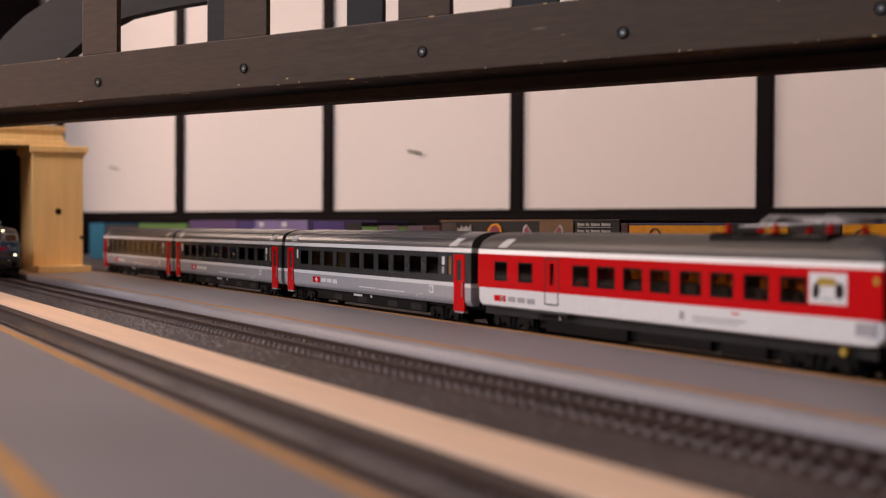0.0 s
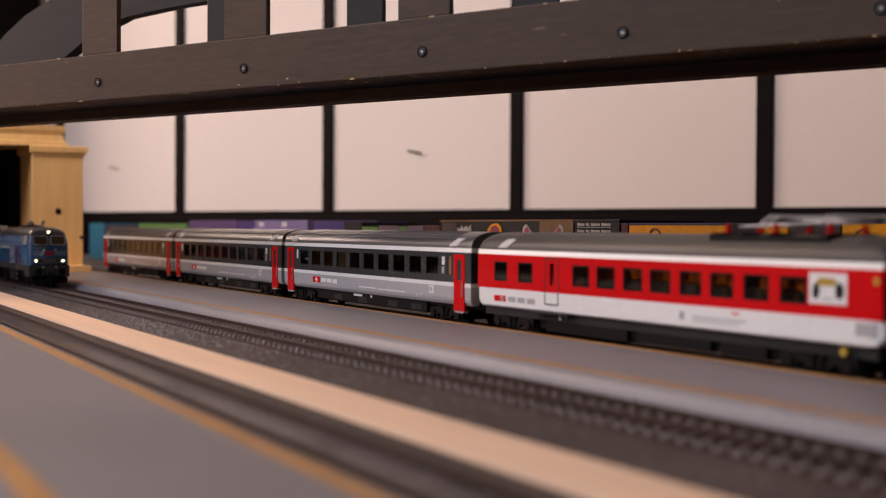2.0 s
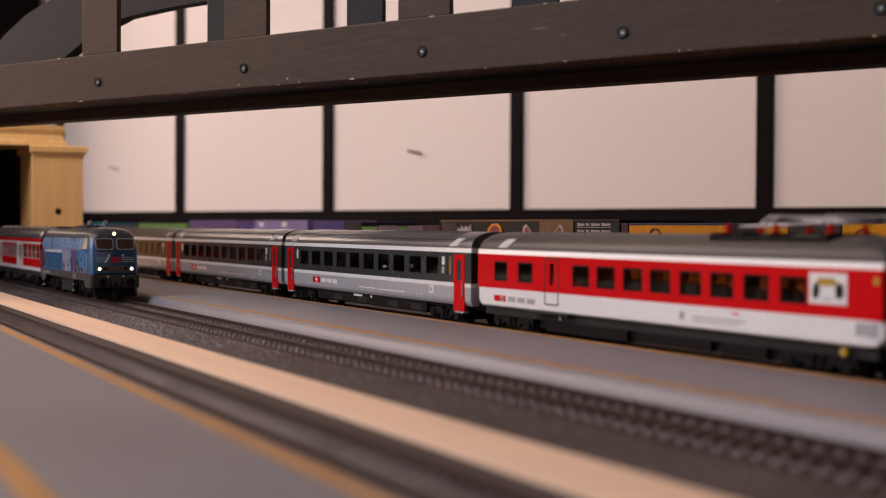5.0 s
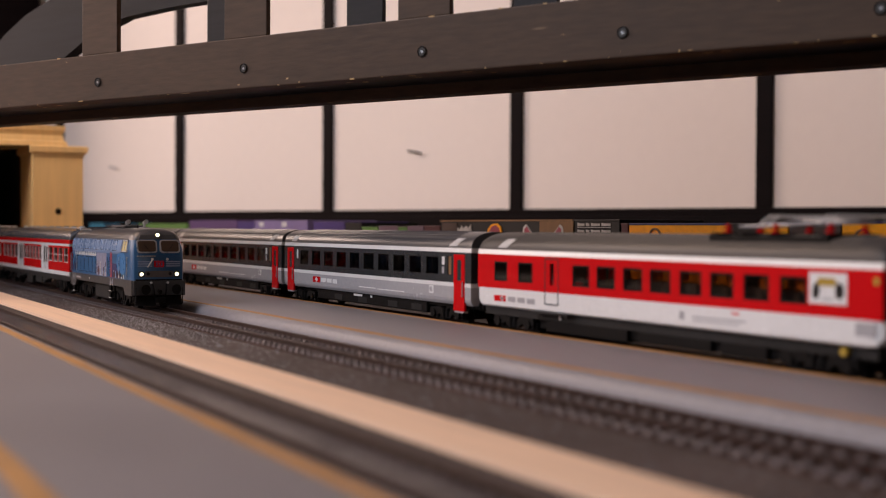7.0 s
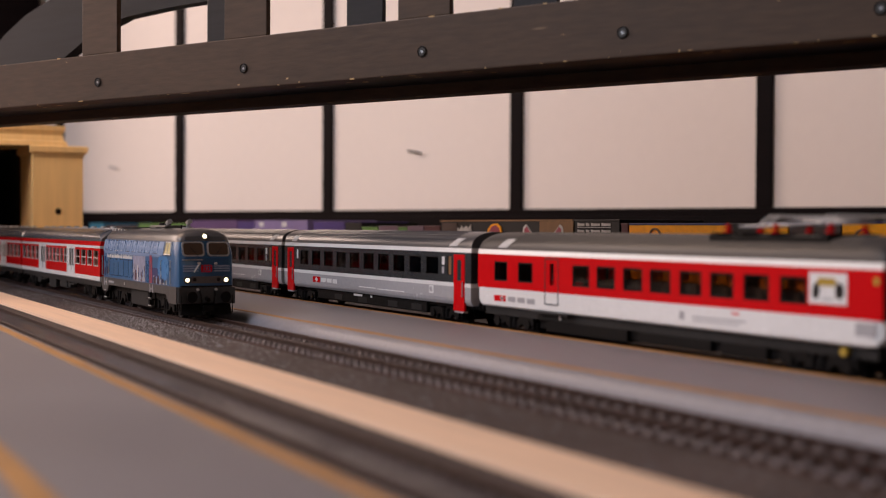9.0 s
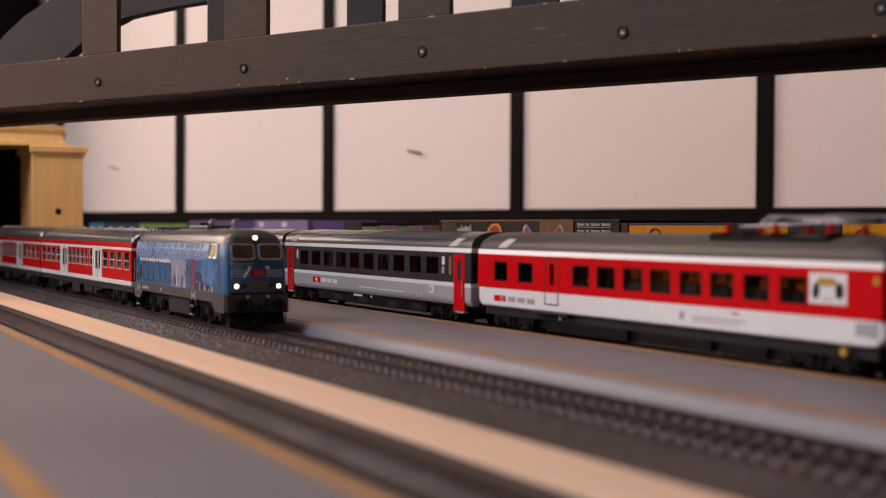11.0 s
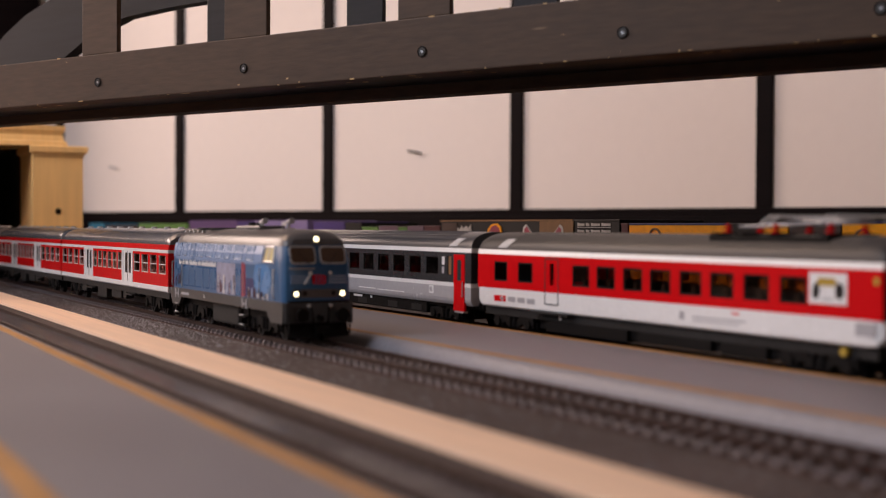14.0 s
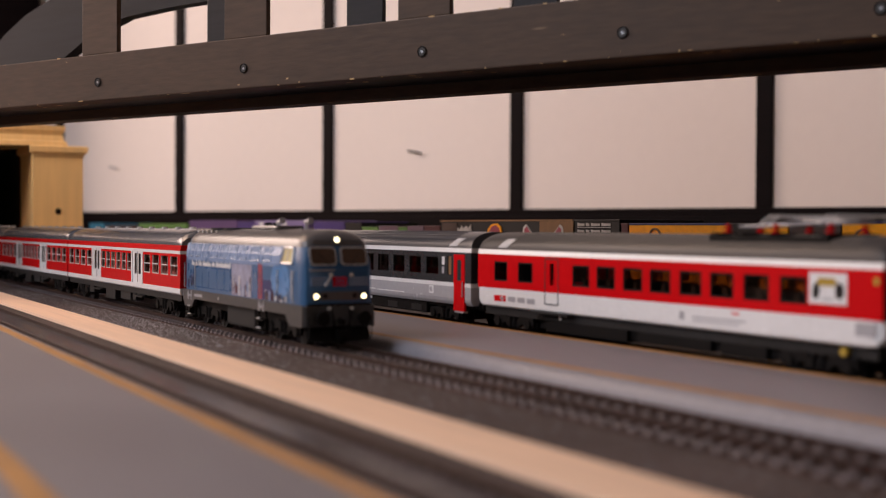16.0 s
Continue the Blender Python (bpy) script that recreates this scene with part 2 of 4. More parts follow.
def pierced(bm, us, zs, holes, y0, y1):
    """A flat side from us[0] to us[1] and zs[0] to zs[1], between y0 and y1, with rectangular openings (u0, u1, z0, z1)."""
    U = sorted({*us, *[h[0] for h in holes], *[h[1] for h in holes]})
    Z = sorted({*zs, *[h[2] for h in holes], *[h[3] for h in holes]})

    def solid(i, j):
        if not (0 <= i < len(U) - 1 and 0 <= j < len(Z) - 1):
            return False
        u, z = (U[i] + U[i + 1]) / 2, (Z[j] + Z[j + 1]) / 2
        return not any(h[0] < u < h[1] and h[2] < z < h[3] for h in holes)
    grid = {}

    def vert(i, j, k):
        if (i, j, k) not in grid:
            grid[i, j, k] = bm.verts.new((U[i], (y0, y1)[k], Z[j]))
        return grid[i, j, k]
    for i in range(len(U) - 1):
        for j in range(len(Z) - 1):
            if not solid(i, j):
                continue
            for k in (0, 1):
                bm.faces.new((vert(i, j, k), vert(i + 1, j, k), vert(i + 1, j + 1, k), vert(i, j + 1, k)))
            for di, dj, a, b in ((-1, 0, (i, j), (i, j + 1)), (1, 0, (i + 1, j), (i + 1, j + 1)), (0, -1, (i, j), (i + 1, j)), (0, 1, (i, j + 1), (i + 1, j + 1))):
                if not solid(i + di, j + dj):
                    bm.faces.new((vert(*a, 0), vert(*b, 0), vert(*b, 1), vert(*a, 1)))
    return bm


def rounded(x0, x1, z0, z1, r, n=4):
    pts = []
    for cx, cz, a0 in ((x1 - r, z1 - r, 0), (x0 + r, z1 - r, 90), (x0 + r, z0 + r, 180), (x1 - r, z0 + r, 270)):
        for k in range(n + 1):
            a = radians(a0 + 90 * k / n)
            pts.append((cx + r * math.cos(a), cz + r * math.sin(a)))
    return pts


# ---- the room ----
TURN_WALL = math.degrees(math.atan2(0.371, 0.928))
WX, WY = -0.371 * 1559.1, 0.928 * 1559.1    # foot of the panelled wall nearest the eye


def room():
    wall = part("wall_north", boxes((-3220, 1520, 2, 120, -750, 1650)), M["wall"], None, "white painted wall behind dark timber battens", kind="structure", category="wall")
    wall.matrix_world = Matrix.Translation((WX * S, WY * S, 0)) @ Matrix.Rotation(radians(TURN_WALL), 4, "Z")
    for k in range(-2, 9):
        c = -2018 + 407.3 * k
        part("batten", box(bmesh.new(), c - 11.5, c + 11.5, -4, 2, 85, 900, r=1.0), M["dark_timber"], wall)
    part("sill_rail", box(bmesh.new(), -3100, 1400, -8, 2, 50, 76, r=2), M["dark_timber"], wall)
    part("top_rail", box(bmesh.new(), -3100, 1400, -6, 2, 900, 930, r=2), M["dark_timber"], wall)
    part("lower_panel", boxes((-3100, 1400, -4, 2, -750, 50)), M["dark_timber"], wall)
    part("sill_bead", box(bmesh.new(), -3100, 1400, -6, 2, 76, 85, r=1.2), M["dark_timber"], wall)
    for u, z in ((-2230, 174.5), (-1409, 178)):
        bm = bmesh.new()
        rod(bm, (u - 14, -4, z + 2.5), (u + 15, -4, z - 3), 1.7, 8)
        rod(bm, (u, -4, z), (u, 4, z), 1.6, 8)
        part("wall_hook", bm, M["light_grey" if u < -2000 else "frame_grey"], wall, "small dark metal hook on the white panel")
    # the unseen ceiling leaves an opening added for the overhead fill lamp
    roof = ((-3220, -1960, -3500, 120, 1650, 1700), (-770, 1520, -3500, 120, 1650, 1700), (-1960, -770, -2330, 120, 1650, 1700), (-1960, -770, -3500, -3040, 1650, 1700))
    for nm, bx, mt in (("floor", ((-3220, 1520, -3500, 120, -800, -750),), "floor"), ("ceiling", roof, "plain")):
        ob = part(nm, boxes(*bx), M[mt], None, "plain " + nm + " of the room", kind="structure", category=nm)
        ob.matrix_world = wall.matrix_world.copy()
    # unseen walls with openings added for the fill lamps, in the eye's own u, v
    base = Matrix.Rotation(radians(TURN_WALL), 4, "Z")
    for side, lo, hi, m, mt in (("west", -1940, 1679, Matrix.Translation((-3.1, 0, 0)) @ Matrix.Rotation(radians(90), 4, "Z"), "unseen_wall"),
                                ("south", -3100, 1400, Matrix.Translation((0, -1.82, 0)) @ Matrix.Rotation(radians(0), 4, "Z"), "unseen_wall"),
                                ("east", -1940, 1679, Matrix.Translation((1.4, 0, 0)) @ Matrix.Rotation(radians(90), 4, "Z"), "unseen_wall")):
        holes = [((c - w / 2) * 1000, (c + w / 2) * 1000, (z - h / 2) * 1000, (z + h / 2) * 1000) for s, c, z, w, h, _, _ in FILL_WINDOWS if s == side]
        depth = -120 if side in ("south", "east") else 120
        ob = part("wall_" + side, pierced(bmesh.new(), (lo, hi), (-750, 1650), holes, 0, depth), M[mt], None, "unseen room wall, coloured dark to keep reflections dark", kind="structure", category="wall")
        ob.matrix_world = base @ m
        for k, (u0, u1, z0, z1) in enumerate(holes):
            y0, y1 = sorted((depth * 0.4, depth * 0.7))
            fr = part("window", boxes((u0, u1, y0, y1, z0, z0 + 45), (u0, u1, y0, y1, z1 - 45, z1), (u0, u0 + 45, y0, y1, z0 + 45, z1 - 45), (u1 - 45, u1, y0, y1, z0 + 45, z1 - 45), ((u0 + u1) / 2 - 20, (u0 + u1) / 2 + 20, y0, y1, z0 + 45, z1 - 45)), M["plain"], ob, "painted frame of an unseen window added around a fill lamp")
    # made-up cupboard covers an unidentified dark area; right edge fitted to the camera's view
    root = thing("cupboard", WX, WY, -750, TURN_WALL, label="tall dark cupboard standing in for an unidentified dark area", category="cupboard")
    part("carcass", box(bmesh.new(), -3090, -2480, -230, -14, 0, 2200, r=4), M["dark_timber"], root)
    for u0, u1 in ((-3080, -2787), (-2783, -2490)):
        d = part("door", box(bmesh.new(), u0, u1, -250, -231, 60, 2180, r=4), M["dark_timber"], root)
        part("door_panel", box(bmesh.new(), u0 + 70, u1 - 70, -256, -249, 160, 2080, r=4), M["dark_timber"], d)
    # unseen pendant, added to give the warm fill lamp a fixture
    root = thing("pendant_lamp", -1080, -50, 600, label="unseen pendant shade and cord added at the warm fill light", category="lamp")
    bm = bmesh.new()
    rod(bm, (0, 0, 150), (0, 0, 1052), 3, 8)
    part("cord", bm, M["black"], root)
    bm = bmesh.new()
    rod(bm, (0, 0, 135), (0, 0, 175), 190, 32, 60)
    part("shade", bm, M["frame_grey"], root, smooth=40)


room()


# ---- the layout: board, platforms, strip ----
def arc_line(y0, y1, z, x0, x1, steps, wob, seed, slant=0.0):
    """A hand-painted stripe, slightly uneven in width and course."""
    rnd = random.Random(seed)
    bm = bmesh.new()
    rows = []
    for k in range(steps + 1):
        x = x0 + (x1 - x0) * k / steps
        a, b = rnd.uniform(-wob, wob) + slant * (x + 480), rnd.uniform(-wob, wob) + slant * (x + 480)
        rows.append([bm.verts.new((x, y0 + a, z)), bm.verts.new((x, y1 + b, z)), bm.verts.new((x, y1 + b, z - 0.3)), bm.verts.new((x, y0 + a, z - 0.3))])
    for a, b in zip(rows, rows[1:]):
        for i in range(4):
            bm.faces.new((a[i], a[(i + 1) % 4], b[(i + 1) % 4], b[i]))
    bm.faces.new(rows[0])
    bm.faces.new(rows[-1][::-1])
    return bm


def layout():
    board = part("baseboard", boxes((-2620, 700, -95, 620, -18, 0), (-1200, 700, 620, 780, -18, 0)), M["board"], None, "dark brown baseboard of the model railway", kind="structure", category="baseboard")
    part("trestle", boxes((-2500, -2420, -80, 560, -750, -18), (420, 500, -80, 560, -750, -18), (-1100, -1020, -80, 560, -750, -18)), M["floor"], board)
    part("roadbed", boxes((-2650, 650, 103, 246, 0.0, 0.6)), M["grit"], board, "dark gritty roadbed sheet")
    # platform between the two trains: flat top, edge rolled down to the track
    prof = [(317.5, 0), (317.5, 6.6), (316.6, 7.2), (253, 7.1), (247.5, 7.0), (244.9, 6.5), (243.4, 5.0), (242.6, 2.4), (242.4, 0)]
    plat = part("platform", loft(bmesh.new(), [[(x, y + (SLANT * (x + 480) if y < 300 else 0), z) for y, z in prof] for x in (-2600, -1400, -480, 600)]), M["platform"], None, "grey painted wooden platform with ochre safety lines", smooth=40, kind="structure", category="platform")
    part("safety_line", arc_line(314.4, 316.4, 7.5, -2600, 600, 160, 0.35, 3), M["line"], plat)
    part("safety_line", arc_line(248.6, 252.2, 7.25, -2600, 600, 160, 0.4, 4, SLANT), M["line"], plat)
    prof = [(-80, 0), (-80, 7), (101.6, 7.0), (103.4, 6.3), (104.2, 4.6), (104.4, 0)]
    near = part("platform_front", prism(bmesh.new(), prof, -2600, 160), M["platform"], None, "grey painted wooden platform with ochre safety lines", smooth=40, kind="structure", category="platform")
    part("safety_line", arc_line(95.8, 100.0, 7.3, -2600, 160, 130, 0.4, 5), M["line"], near)
    part("safety_line", arc_line(40.0, 46.0, 7.3, -2600, 160, 130, 0.4, 6), M["line"], near)
    strip = part("wooden_strip", box(bmesh.new(), -2000, 1100, -11.5, 11.5, 0.6, 2.3, r=0.15), M["strip"], None, "long pale raw plywood strip between the tracks", category="wooden strip")
    strip.matrix_world = Matrix.Translation((-0.5, 0.1582, 0)) @ Matrix.Rotation(0.006, 4, "Z")


layout()


# ---- the tunnel portal ----
def portal():
    root = thing("tunnel_portal", -1425, 246, label="pale varnished wooden tunnel portal with moulded cap and lintel", category="tunnel portal")
    part("pillar", box(bmesh.new(), -77, 0, 0.6, 53, 7, 134, r=0.8), M["pine"], root)
    part("plinth", box(bmesh.new(), -80, 28, 1.2, 56, 7, 14.3, r=0.8), M["pine"], root)

    def mould(y0, y1, x0, x1, levels):
        bm = bmesh.new()
        loft(bm, [[(x0 - o, y0 - o, z), (x1 + o, y0 - o, z), (x1 + o, y1 + o, z), (x0 - o, y1 + o, z)] for o, z in levels])
        return bm
    part("cap", mould(1.5, 53, -77, 0, ((0.2, 129.5), (0.9, 130.5), (1.2, 132.6), (2.6, 134), (4.2, 134.8), (4.4, 140.4), (3.6, 141.4))), M["pine"], root, smooth=25)
    part("lintel", mould(-250, 30, -70, -6, ((6.5, 141.4), (6.0, 146), (3.2, 147), (3.0, 150), (2.0, 152.5), (2.4, 155), (4.2, 158), (4.6, 163))), M["pine"], root, smooth=25)
    bm = bmesh.new()
    disc(bm, (0.2, 26.8, 71.9), "x", 3.2, 1.0)
    part("dowel_hole", bm, M["black"], root, "dark round hole")
    bm = bmesh.new()
    disc(bm, (0.2, 51.6, 44), "x", 2.0, 2.0)
    part("wood_knot", bm, M["umber"], root)
    part("pillar", box(bmesh.new(), -77, 0, -245, -192, 0, 134, r=0.8), M["pine"], root)
    t = part("tunnel_box", boxes((-1150, -56, 0, 8, 0, 140), (-1150, -56, -230, -222, 0, 140), (-1150, -56, -230, 8, 140, 146), (-1158, -1150, -230, 8, 0, 146)), M["tunnel_shade"], None, "box behind the tunnel portal, coloured near-black for its inner shade", category="tunnel")
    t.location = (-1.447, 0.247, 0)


portal()


# ---- the timber bridge ----
TURN_BRIDGE = math.degrees(math.atan2(0.447, 0.894))


def bridge():
    """Local u runs along the bridge, v across it: front truss at v = 0, far truss at v = 110."""
    root = thing("wooden_bridge", -0.447 * 560, 0.894 * 560, 0, TURN_BRIDGE, label="dark-stained wooden arch bridge with screwed posts over the tracks", category="bridge")
    for v0, v1 in ((0, 17), (93, 110)):
        part("lower_beam", box(bmesh.new(), -1250, 420, v0, v1, 139, 169.5, r=0.8), M["bridge"], root)
    rnd = random.Random(5)
    bm = bmesh.new()
    for k in range(36):
        u, w = rnd.uniform(-830, -170), rnd.uniform(0.4, 2.0) * (2.2 if k % 9 == 0 else 1)
        z = 138.95 + (rnd.random() ** 5) * 29 if k % 5 else 168.9
        box(bm, u, u + w, -0.12, 0.4, z, z + rnd.uniform(0.25, 0.9))
    for k in range(46):
        u, w = rnd.uniform(-850, -170), rnd.uniform(1.5, 8.0)
        v = rnd.choice((rnd.uniform(0.4, 16), 93.4 + rnd.uniform(0, 15) ** 0.8))
        box(bm, u, u + w, v, v + rnd.uniform(0.4, 2.2), 138.9, 139.2)
    part("worn_spots", bm, M["chip"], root, "small pale chips in the stain", kind="stuff")
    part("deck", boxes((-1250, 420, 17, 93, 146, 152)), M["bridge_shaded"], root)
    for c in (-690.5, -556.8, -423.2, -302, -178.2, -56, 66, 188):
        for v in (0.8, 110):
            part("post", box(bmesh.new(), c - (17.5 if v < 50 else 13.5), c + 17.5, v, v + 3.6, 169.5 if v < 50 else 141, 330, r=0.5), M["bridge"] if v < 50 else M["bridge_shaded"], root)
        bm = bmesh.new()
        rod(bm, (c, -0.6, 151), (c, 1.0, 151), 2.9, 20, 3.4)
        sc = part("screw", bm, M["screw"], root, smooth=40)
        # silver disc as the screw's painted highlight, black ring as its shaded recess
        bm = bmesh.new()
        disc(bm, (c + 0.3, -0.7, 150.8), "y", 0.75, 0.5, 6)
        part("highlight_dot", bm, M["silver"], sc)
        bm = bmesh.new()
        for a in range(24):
            a0, a1 = 2 * math.pi * a / 24, 2 * math.pi * (a + 1) / 24
            rod(bm, (c + 2.6 * math.cos(a0), -0.65, 151 + 2.6 * math.sin(a0)), (c + 2.6 * math.cos(a1), -0.65, 151 + 2.6 * math.sin(a1)), 0.3, 6)
        part("dark_ring", bm, M["black"], sc)
    for u0, z0 in ((-1240, 7), (340, 0)):
        part("pier", box(bmesh.new(), u0, u0 + 30, 4, 106, z0, 139, r=0.8), M["bridge"], root)
    # curved top chords: they spring from the lower beams and run level above them
    inner = ((-905, 169.5), (-891, 181), (-875, 192), (-847, 205), (-822, 213), (-800, 218.6), (-745, 221.7), (-690, 222.5), (-300, 223))
    outer = ((-1010, 169.5), (-980, 197), (-954, 217), (-923, 232), (-893, 241), (-860, 250), (-800, 262), (-700, 266), (-300, 266))
    for v in (113.8,):
        rings = [[(a, v, b), (a, v + 11, b), (c, v + 11, d), (c, v, d)] for (a, b), (c, d) in zip(inner, outer)]
        part("arch", loft(bmesh.new(), rings), M["bridge_shaded"], root, smooth=30)


bridge()


# ---- boxes stored behind the far track ----
def carton_row():
    """(start, end, top, card) along a line parallel to the bridge, behind the express train."""
    row = ((-2330, -2214, 61.5, "teal", 80), (-2205, -1990, 58, "umber", 70), (-1984, -1728, 60.3, "green", 90), (-1713, -1511, 64.4, "purple", 80), (-1509, -1449, 62.5, "violet", 70),
           (-1447, -1279, 63.6, "lilac", 80), (-1262, -1180, 62.0, "violet", 70), (-1178, -1139, 61.0, "ink", 60), (-1137, -1101, 56.9, "green", 60), (-1099, -1057, 58.0, "mauve", 60),
           (-1056, -1039, 56.9, "green", 50), (-1038, -1006, 58.0, "mauve", 60), (-1004, -975, 58.2, "maroon", 50), (-973, -714, 62.5, "ink", 70), (-712, -704.5, 60, "maroon", 40), (-703, -604, 60.1, "orange", 60),
           (-603, -577, 60.0, "ink", 50), (-575.5, -553, 60.6, "orange", 50), (-552, -513, 60, "umber", 50), (-512, -440, 61.0, "orange", 60), (-438, -350, 61.4, "orange", 60))
    for u0, u1, top, card, deep in row:
        c = (u0 + u1) / 2
        root = thing("cardboard_box", c, 500, 0, 0, label=card.replace("_", " ") + " printed cardboard box standing on its edge", category="box", group="boxes behind the train")
        w = (u1 - u0) / 2
        part("carton", box(bmesh.new(), -w, w, 0, deep, 0, top - 0.3, r=0.5), M[card], root)
        part("lid", box(bmesh.new(), -w - 0.15, w + 0.15, -0.3, deep, top - 1.4, top, r=0.3), M["navy"] if card == "orange" else M[card], root)
        if card == "ink" and w > 40:
            part("lid_edge", box(bmesh.new(), -w, w - 56, -0.6, 0.5, top - 0.9, top + 0.3), M["tan"], root)
            part("print_panel", boxes((w - 100, w - 55, -0.7, 0, 30, top - 1)), M["tan"], root, "brown printed panel")
            part("print_panel", boxes((-w + 4, -w + 30, -0.7, 0, 30, top - 2)), M["umber"], root)
            crown = ((-13, -15), (-13, -6), (-9, -8), (-6, -4.4), (-2, -7), (2, -4.4), (5, -6.5), (10, -3.4), (12, -15))
            arch = ((-14, -15), (-11, -7), (-5, -3.2), (3, -2.4), (9, -5), (13, -15))
            leaf = ((-12, -15), (-11, -5.4), (-7, -3.2), (0, -8.5), (5, -15))
            for u, mt, edge, shape, turn in ((-w + 44, "print_grey", "print_grey", crown, 1), (-w + 93, "print_red", "orange", arch, 1), (-w + 147, "print_red", "print_grey", leaf, 1), (-w + 180, "print_red", "print_grey", leaf, -1)):
                ob = part("print_shape", prism(bmesh.new(), [(u + turn * p, top + q) for p, q in shape][::turn], -0.9, 0, "y"), M[edge], root)
                part("print_fill", prism(bmesh.new(), [(u + turn * p * 0.8, top + q - 1.5) for p, q in shape][::turn], -1.1, -0.9, "y"), M[mt], ob)
            x = w - 50
            for i, n in enumerate((4, 2, 5, 5)):
                for k in range(n):
                    part("print_bar", boxes((x, x + 1.5, -0.5, 0, top - 4.4, top - (2.6 if k else 2.2))), M["print_grey"], root)
                    part("print_bar", boxes((x, x + 1.5, -0.5, 0, top - 8.8, top - (7.2 if k else 6.8))), M["print_grey"], root)
                    x += 2.2
                x += 1.8
            part("print_rule", boxes((w - 50, x - 2, -0.5, 0, top - 5.6, top - 5.2)), M["print_grey"], root)
        if card == "lilac":
            for u in (-w + 18, -w + 92):
                part("print_bar", boxes((u, u + 14, -0.5, 0, top - 7, top - 1.8)), M["print_grey"], root)
        if card == "orange" and w > 35:
            bm = bmesh.new()
            for a in range(10):
                a0, a1 = math.pi * a / 10, math.pi * (a + 1) / 10
                rod(bm, (-21 + 6 * math.cos(a0), -0.4, 50.5 + 6 * math.sin(a0)), (-21 + 6 * math.cos(a1), -0.4, 50.5 + 6 * math.sin(a1)), 0.7, 6)
            part("print_ring", bm, M["tan"], root)


carton_row()


# ---- running gear ----
def wheelset(parent, x, r=5.4):
    bm = bmesh.new()
    for s in (-1, 1):
        disc(bm, (0, s * 8.4, 0), "y", r, 2.2, 22)
        disc(bm, (0, s * 7.0, 0), "y", r + 0.8, 0.7, 22)
        disc(bm, (0, s * 9.7, 0), "y", 1.6, 0.9, 10)
        for k in range(6):
            a = k * math.pi / 3
            rod(bm, (1.5 * math.cos(a), s * 9.6, 1.5 * math.sin(a)), (r * 0.85 * math.cos(a), s * 9.6, r * 0.85 * math.sin(a)), 0.35, 6)
    rod(bm, (0, -8, 0), (0, 8, 0), 1.0, 8)
    ob = part("wheelset", bm, M["frame_grey"], parent, smooth=35)
    ob.location = (x * (TRAIN_SIZE if settle[0] else 1) * S, 0, (RAIL + r) * S)
    return ob


def bogie(parent, x, base=28.7, mat="black", r=5.4):
    """Side frames, springs, axle boxes and a cross beam; the wheelsets hang on the vehicle."""
    h = base / 2
    bm = bmesh.new()
    for s in (-1, 1):
        y0, y1 = sorted((s * 11.5, s * 13.6))
        prism(bm, [(x - h - 5, 9.5), (x - h - 4, 13), (x - 6, 13.4), (x - 4, 11.0), (x + 4, 11.0), (x + 6, 13.4), (x + h + 4, 13), (x + h + 5, 9.5), (x + h - 4, 9.0), (x + 8, 10), (x + 5, 7.6), (x - 5, 7.6), (x - 8, 10), (x - h + 4, 9.0)], y0, y1, "y")
        for a in (-h, h):
            disc(bm, (x + a, s * 13.6, 9.8), "y", 2.3, 1.6, 12)
            for d in (-3.6, 3.6):
                rod(bm, (x + a + d, s * 12.8, 8.2), (x + a + d, s * 12.8, 12.6), 0.9, 8)
        for d in (-2.2, 2.2):
            rod(bm, (x + d, s * 13.4, 8.2), (x + d, s * 13.4, 13.0), 1.3, 8)
    box(bm, x - 4, x + 4, -11.5, 11.5, 9, 13.5)
    box(bm, x - h - 6, x - h - 5, -12, 12, 8, 11)
    box(bm, x + h + 5, x + h + 6, -12, 12, 8, 11)
    ob = part("bogie", bm, M[mat], parent, smooth=30)
    return ob, [wheelset(parent, x - h, r), wheelset(parent, x + h, r)]


def roof_profile(hw, z0, z1, n=14, ribs=0, power=2.4):
    pts = []
    for k in range(n * 2 + 1):
        a = math.pi * k / (2 * n)
        c, s = math.cos(a), math.sin(a)
        pts.append((hw * math.copysign(abs(c) ** (2 / power), c), z0 + (z1 - z0) * abs(s) ** (2 / power)))
    return pts


def domed_roof(bm, hw, z0, z1, half, dome, power=2.4, n=14):
    """A roof whose ends round off over the length dome."""
    rings = []
    xs = [-half, -half + dome * 0.12, -half + dome * 0.35, -half + dome * 0.7, -half + dome]
    ks = [0.62, 0.82, 0.93, 0.985, 1.0]
    for x, k in list(zip(xs, ks)) + [(-x, k) for x, k in list(zip(xs, ks))[::-1]]:
        rings.append([(x, y * (0.93 + 0.07 * k), z) for y, z in roof_profile(hw, z0, z0 + (z1 - z0) * k, n, power=power)])
    return loft(bm, rings)


def seats(parent, x0, x1, pitch, mat, back=35.0):
    bm = bmesh.new()
    box(bm, x0, x1, -12, 12, 25.5, 26.5)
    x = x0 + 4
    while x < x1 - 5:
        for y0, y1 in ((-12, -3), (3, 12)):
            box(bm, x, x + 2.2, y0, y1, 26.5, back)
            box(bm, x - 4, x + 6, y0, y1, 26.5, 29.5)
        x += pitch
    return part("seats", bm, M[mat], parent)


